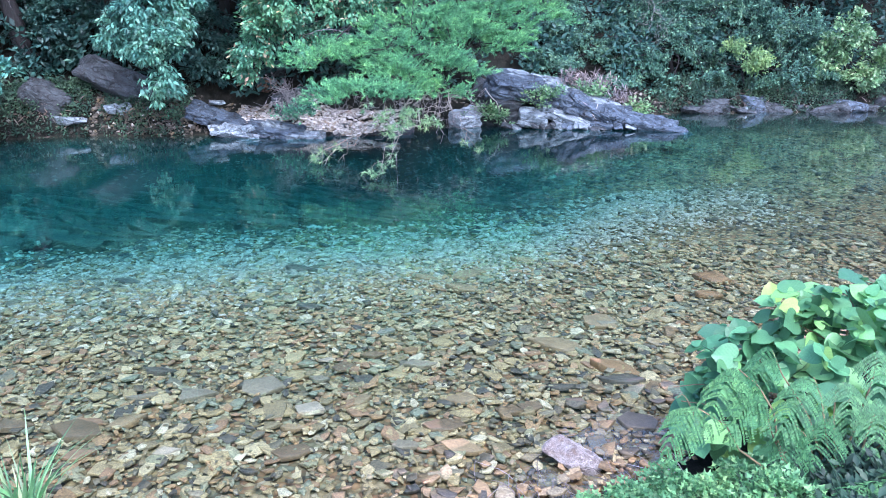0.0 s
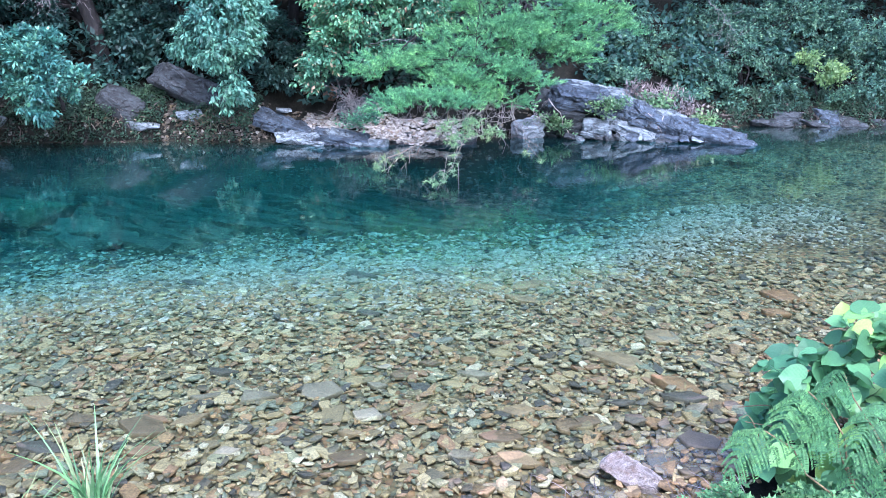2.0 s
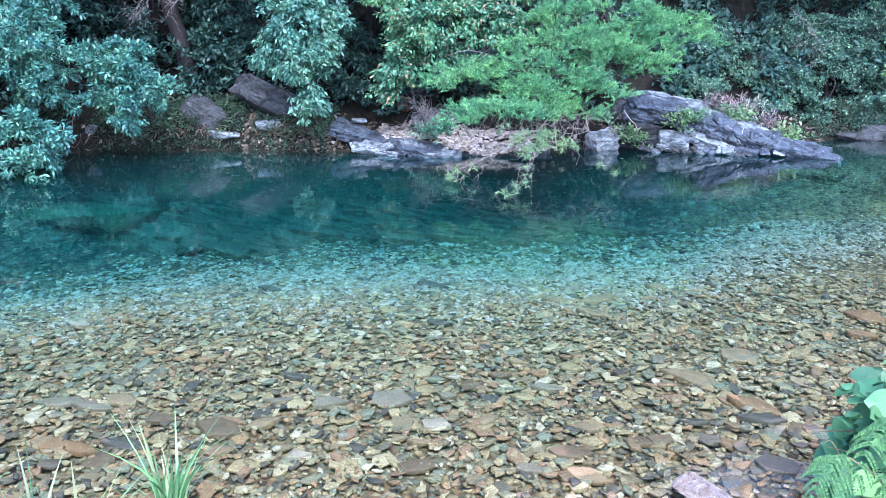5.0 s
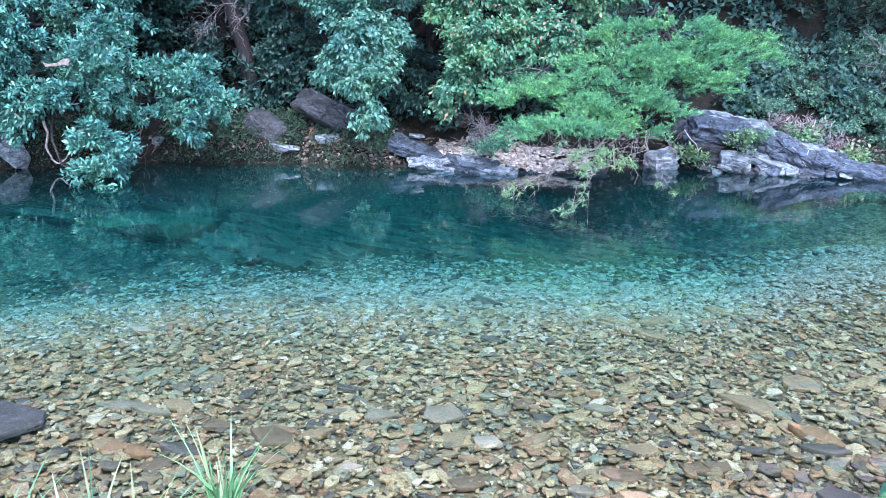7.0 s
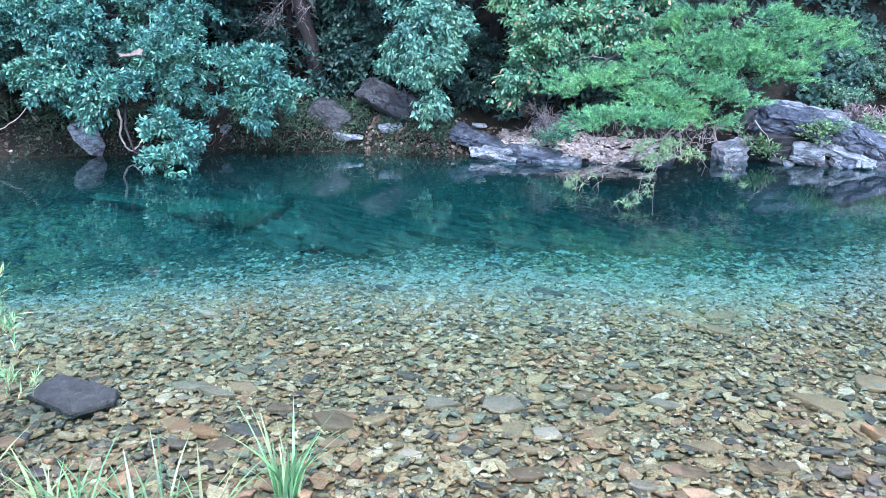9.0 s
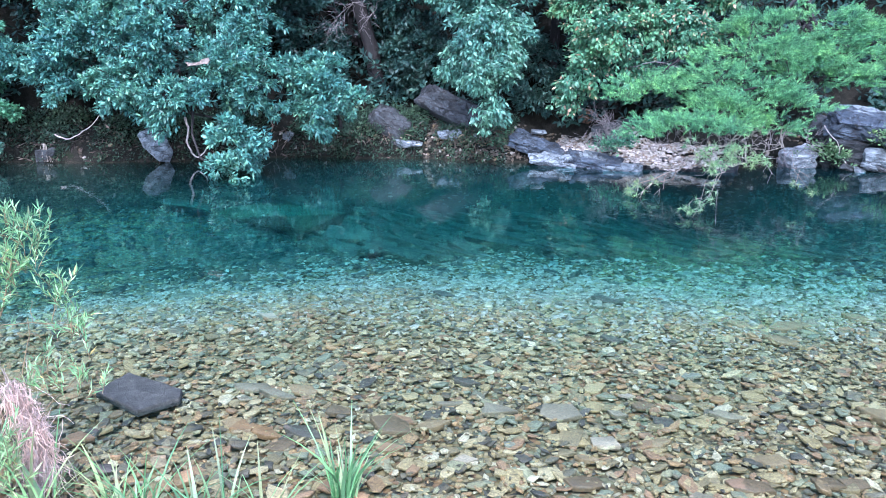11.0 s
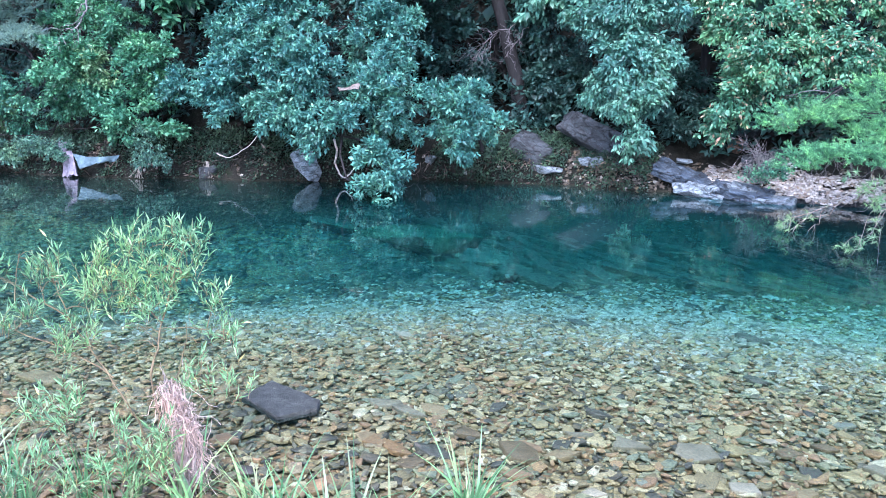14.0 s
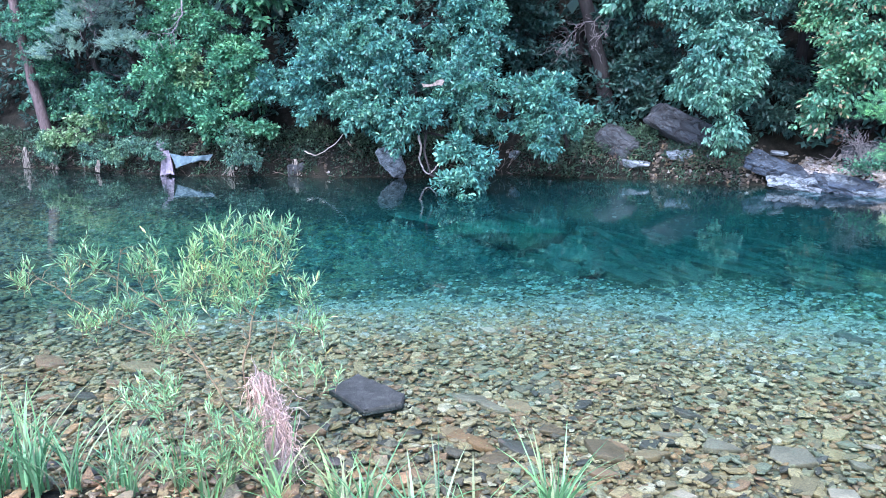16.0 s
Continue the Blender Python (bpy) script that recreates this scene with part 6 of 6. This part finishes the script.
C = C[C[:, 2] > 0.06]
ob = part("hanging_needles", mesh_of("hanging_needles", *needles(C, np.tile([[-0.3, -0.4, -0.3]], (len(C), 1)), 16, 0.10, g, 0.06), M_LIGHT))
tagged(ob, "light green tips on the drooping pine twigs", "needles", kind="stuff")
sticks("hanging_vine", "thin pale vine hanging straight down into the water", "vine", [bent((-0.70, 11.95, 0.50), (-0.69, 11.92, -0.06), 0, 0.05, 8, 0.003, 0.002, 78)], M_GREYTWIG, (-0.7, 11.95, 0.5), 5, "stem")


# torn cloth caught on a shrub at the upstream bank
def cloth_mesh(corners, seed, mat, nx=14, ny=14, fold=0.05):
    g = np.random.default_rng(seed)
    a, b_, c, d = (np.array(p, float) for p in corners)
    u, v = np.meshgrid(np.linspace(0, 1, nx), np.linspace(0, 1, ny), indexing="ij")
    u, v = u[..., None], v[..., None]
    P = a * (1 - u) * (1 - v) + b_ * u * (1 - v) + c * u * v + d * (1 - u) * v
    P[..., 1] += fold * np.sin(u[..., 0] * 14 + v[..., 0] * 2) + fold * 0.6 * np.sin(u[..., 0] * 27 + 1)
    P[..., 2] -= 0.06 * np.sin(np.pi * u[..., 0]) * (1 - v[..., 0]) + 0.03 * g.normal(0, 1, (nx, ny)) * (v[..., 0] > 0.9)
    V = P.reshape(-1, 3)
    i, j = np.meshgrid(np.arange(nx - 1), np.arange(ny - 1), indexing="ij")
    F = np.stack([i * ny + j, (i + 1) * ny + j, (i + 1) * ny + j + 1, i * ny + j + 1], -1).reshape(-1, 4)
    W = V + [0, 0.006, 0]
    n = len(V)
    return mesh_of("cloth", np.concatenate([V, W]), np.concatenate([F, F[:, ::-1] + n]), mat, True)


def fabric(name, c1, c2):
    m, nt, b = material(name, 0.8)
    t = noise_of(nt, 14, 5, 0.6)
    nt.links.new(ramp(nt, t, [(0.3, c1), (0.7, c2)]), b.inputs["Base Color"])
    bump(nt, b, t, 0.3, 0.01)
    return m


M_WHITE = fabric("dirty_white_fabric", (0.10, 0.095, 0.125), (0.27, 0.25, 0.31))
M_BLUE = fabric("faded_blue_fabric", (0.05, 0.09, 0.115), (0.11, 0.18, 0.21))
rag = thing("torn_cloth", "torn white and faded blue cloth caught on the bank shrubs", "cloth", (-18.4, 11.7, 0.7))
inv = Matrix.Translation(-Vector(rag.location))
for nm, cs, sd, mt in (("white_strip", ((-18.44, 11.62, 0.74), (-18.28, 11.68, 0.66), (-18.02, 11.66, 0.06), (-18.52, 11.6, -0.02)), 1, M_WHITE),
                       ("blue_flap", ((-18.2, 11.68, 0.58), (-17.15, 12.2, 0.56), (-17.2, 12.2, 0.44), (-18.1, 11.7, 0.24)), 2, M_BLUE),
                       ("white_knot", ((-18.62, 11.62, 0.92), (-18.36, 11.62, 0.86), (-18.3, 11.6, 0.62), (-18.56, 11.6, 0.62)), 3, M_WHITE)):
    q = part(nm, cloth_mesh(cs, sd, mt), rag)
    q.matrix_parent_inverse = inv
scrap = part("pale_scrap", cloth_mesh(((-11.15, 13.3, 2.24), (-10.75, 13.5, 2.32), (-10.65, 13.5, 2.22), (-11.1, 13.3, 2.1)), 5, fabric("pale_scrap", (0.07, 0.06, 0.05), (0.17, 0.15, 0.13)), 8, 6, 0.05))
tagged(scrap, "pale torn scrap caught high in the evergreen leaves", "scrap")

# root clumps hanging to the water
for i, (x, y, z) in enumerate(((-16.65, 12.4, 0.3), (-15.3, 13.35, 0.42), (-23.6, 10.6, 0.6), (-22.6, 10.9, 0.5), (-20.6, 11.1, 0.35))):
    g = np.random.default_rng(90 + i)
    ps = [bent((x + g.normal(0, 0.05), y, z), (x + g.normal(0, 0.14), y - 0.05, 0.02), 0, 0.25, 6, 0.012, 0.006, 1200 + i * 20 + k) for k in range(12)]
    sticks("root_clump", "pale brown clump of roots hanging to the water", "roots", ps, M_TWIG, (x, y, z), 4, "root")

# trunks that stand in the shade behind; most have that shade in the bark colour
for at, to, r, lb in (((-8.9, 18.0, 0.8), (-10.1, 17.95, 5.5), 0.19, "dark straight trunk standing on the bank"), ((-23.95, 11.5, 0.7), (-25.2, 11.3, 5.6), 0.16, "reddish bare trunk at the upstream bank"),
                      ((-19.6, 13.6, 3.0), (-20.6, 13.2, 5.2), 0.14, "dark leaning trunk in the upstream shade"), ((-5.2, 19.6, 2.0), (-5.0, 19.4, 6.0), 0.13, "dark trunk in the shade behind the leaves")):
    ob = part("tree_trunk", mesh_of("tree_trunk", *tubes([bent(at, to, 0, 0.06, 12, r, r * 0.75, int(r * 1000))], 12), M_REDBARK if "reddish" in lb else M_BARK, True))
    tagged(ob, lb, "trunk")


# tufts on and behind the outcrop
def tuft(name, label, pts, mat, length, per, seed, template=LEAF, up=(0, -0.4, 0.9)):
    g = np.random.default_rng(seed)
    C = np.concatenate([np.array(p[:3]) + g.normal(0, 1, (int(p[4]), 3)) * [p[3], p[3] * 0.6, p[3] * 0.55] for p in pts])
    ob = part(name, mesh_of(name, *sprigs(C, np.tile([up], (len(C), 1)) + g.normal(0, 0.35, (len(C), 3)), per, length, g, template=template, droop=0.1), mat))
    return tagged(ob, label, "weeds", kind="stuff")


tuft("outcrop_weeds", "light green weeds rooted in the cracks of the outcrop", [(2.35, 18.6, 0.72, 0.22, 80), (1.0, 18.7, 0.35, 0.2, 70), (3.5, 19.3, 0.75, 0.2, 60), (4.6, 19.2, 0.35, 0.22, 70), (1.3, 18.6, 0.25, 0.12, 30)], M_LIGHT, 0.10, 6, 611)
tuft("dry_grass", "pale dry grass and bare stalks behind the outcrop", [(3.0, 19.6, 1.0, 0.24, 50), (3.7, 19.6, 0.85, 0.26, 70), (4.3, 19.5, 0.55, 0.22, 45)], M_STALK, 0.16, 5, 612, SLIM)
tuft("ledge_shrub", "small green shrub and grey twigs over the ledge", [(-2.9, 16.9, 0.62, 0.16, 60), (-3.3, 17.1, 0.5, 0.14, 40), (-5.9, 17.5, 0.35, 0.2, 50)], M_SHRUB, 0.08, 6, 613)
sticks("twiggy_bush", "grey leafless twiggy bush behind the ledge", "bush", [p for k in range(5) for p in spray((-3.15 - 0.05 * k, 17.5, 0.3), (-3.35 + 0.16 * math.sin(2.4 * k), 16.9 + 0.1 * k, 0.85 + 0.12 * math.cos(3 * k)), 0.008, 131 + 40 * k, 16, 0.8)], M_GREYTWIG, (-3.1, 17.6, 0.3), 4)
sticks("dead_twigs", "tangle of brown dead twigs below the lowest pine boughs", "branch", [p for k in range(9) for p in spray((-2.0 + 0.32 * k, 15.7 + 0.1 * math.sin(k * 2.0), 1.05), (-2.2 + 0.34 * k, 15.2, 0.62 + 0.1 * math.sin(k * 1.7)), 0.009, 500 + 60 * k, 9, 0.7)], M_GREYTWIG, (-0.8, 15.7, 1.05), 4)
sticks("creepers", "pale bare creepers hanging over the outcrop", "vine", [bent((0.95, 18.7, 0.9), (1.5, 18.45, 0.02), -0.1, 0.2, 9, 0.012, 0.007, 133), bent((3.55, 18.6, 0.55), (3.45, 18.4, 0.02), 0.0, 0.15, 7, 0.007, 0.005, 134), bent((0.3, 18.6, 0.7), (0.55, 18.5, 0.85), -0.06, 0.3, 7, 0.012, 0.007, 135), bent((3.2, 18.6, 0.6), (3.5, 18.4, 0.2), 0.0, 0.3, 7, 0.006, 0.004, 136)], M_DEAD, (1.5, 18.6, 0.6), 5, "stem")
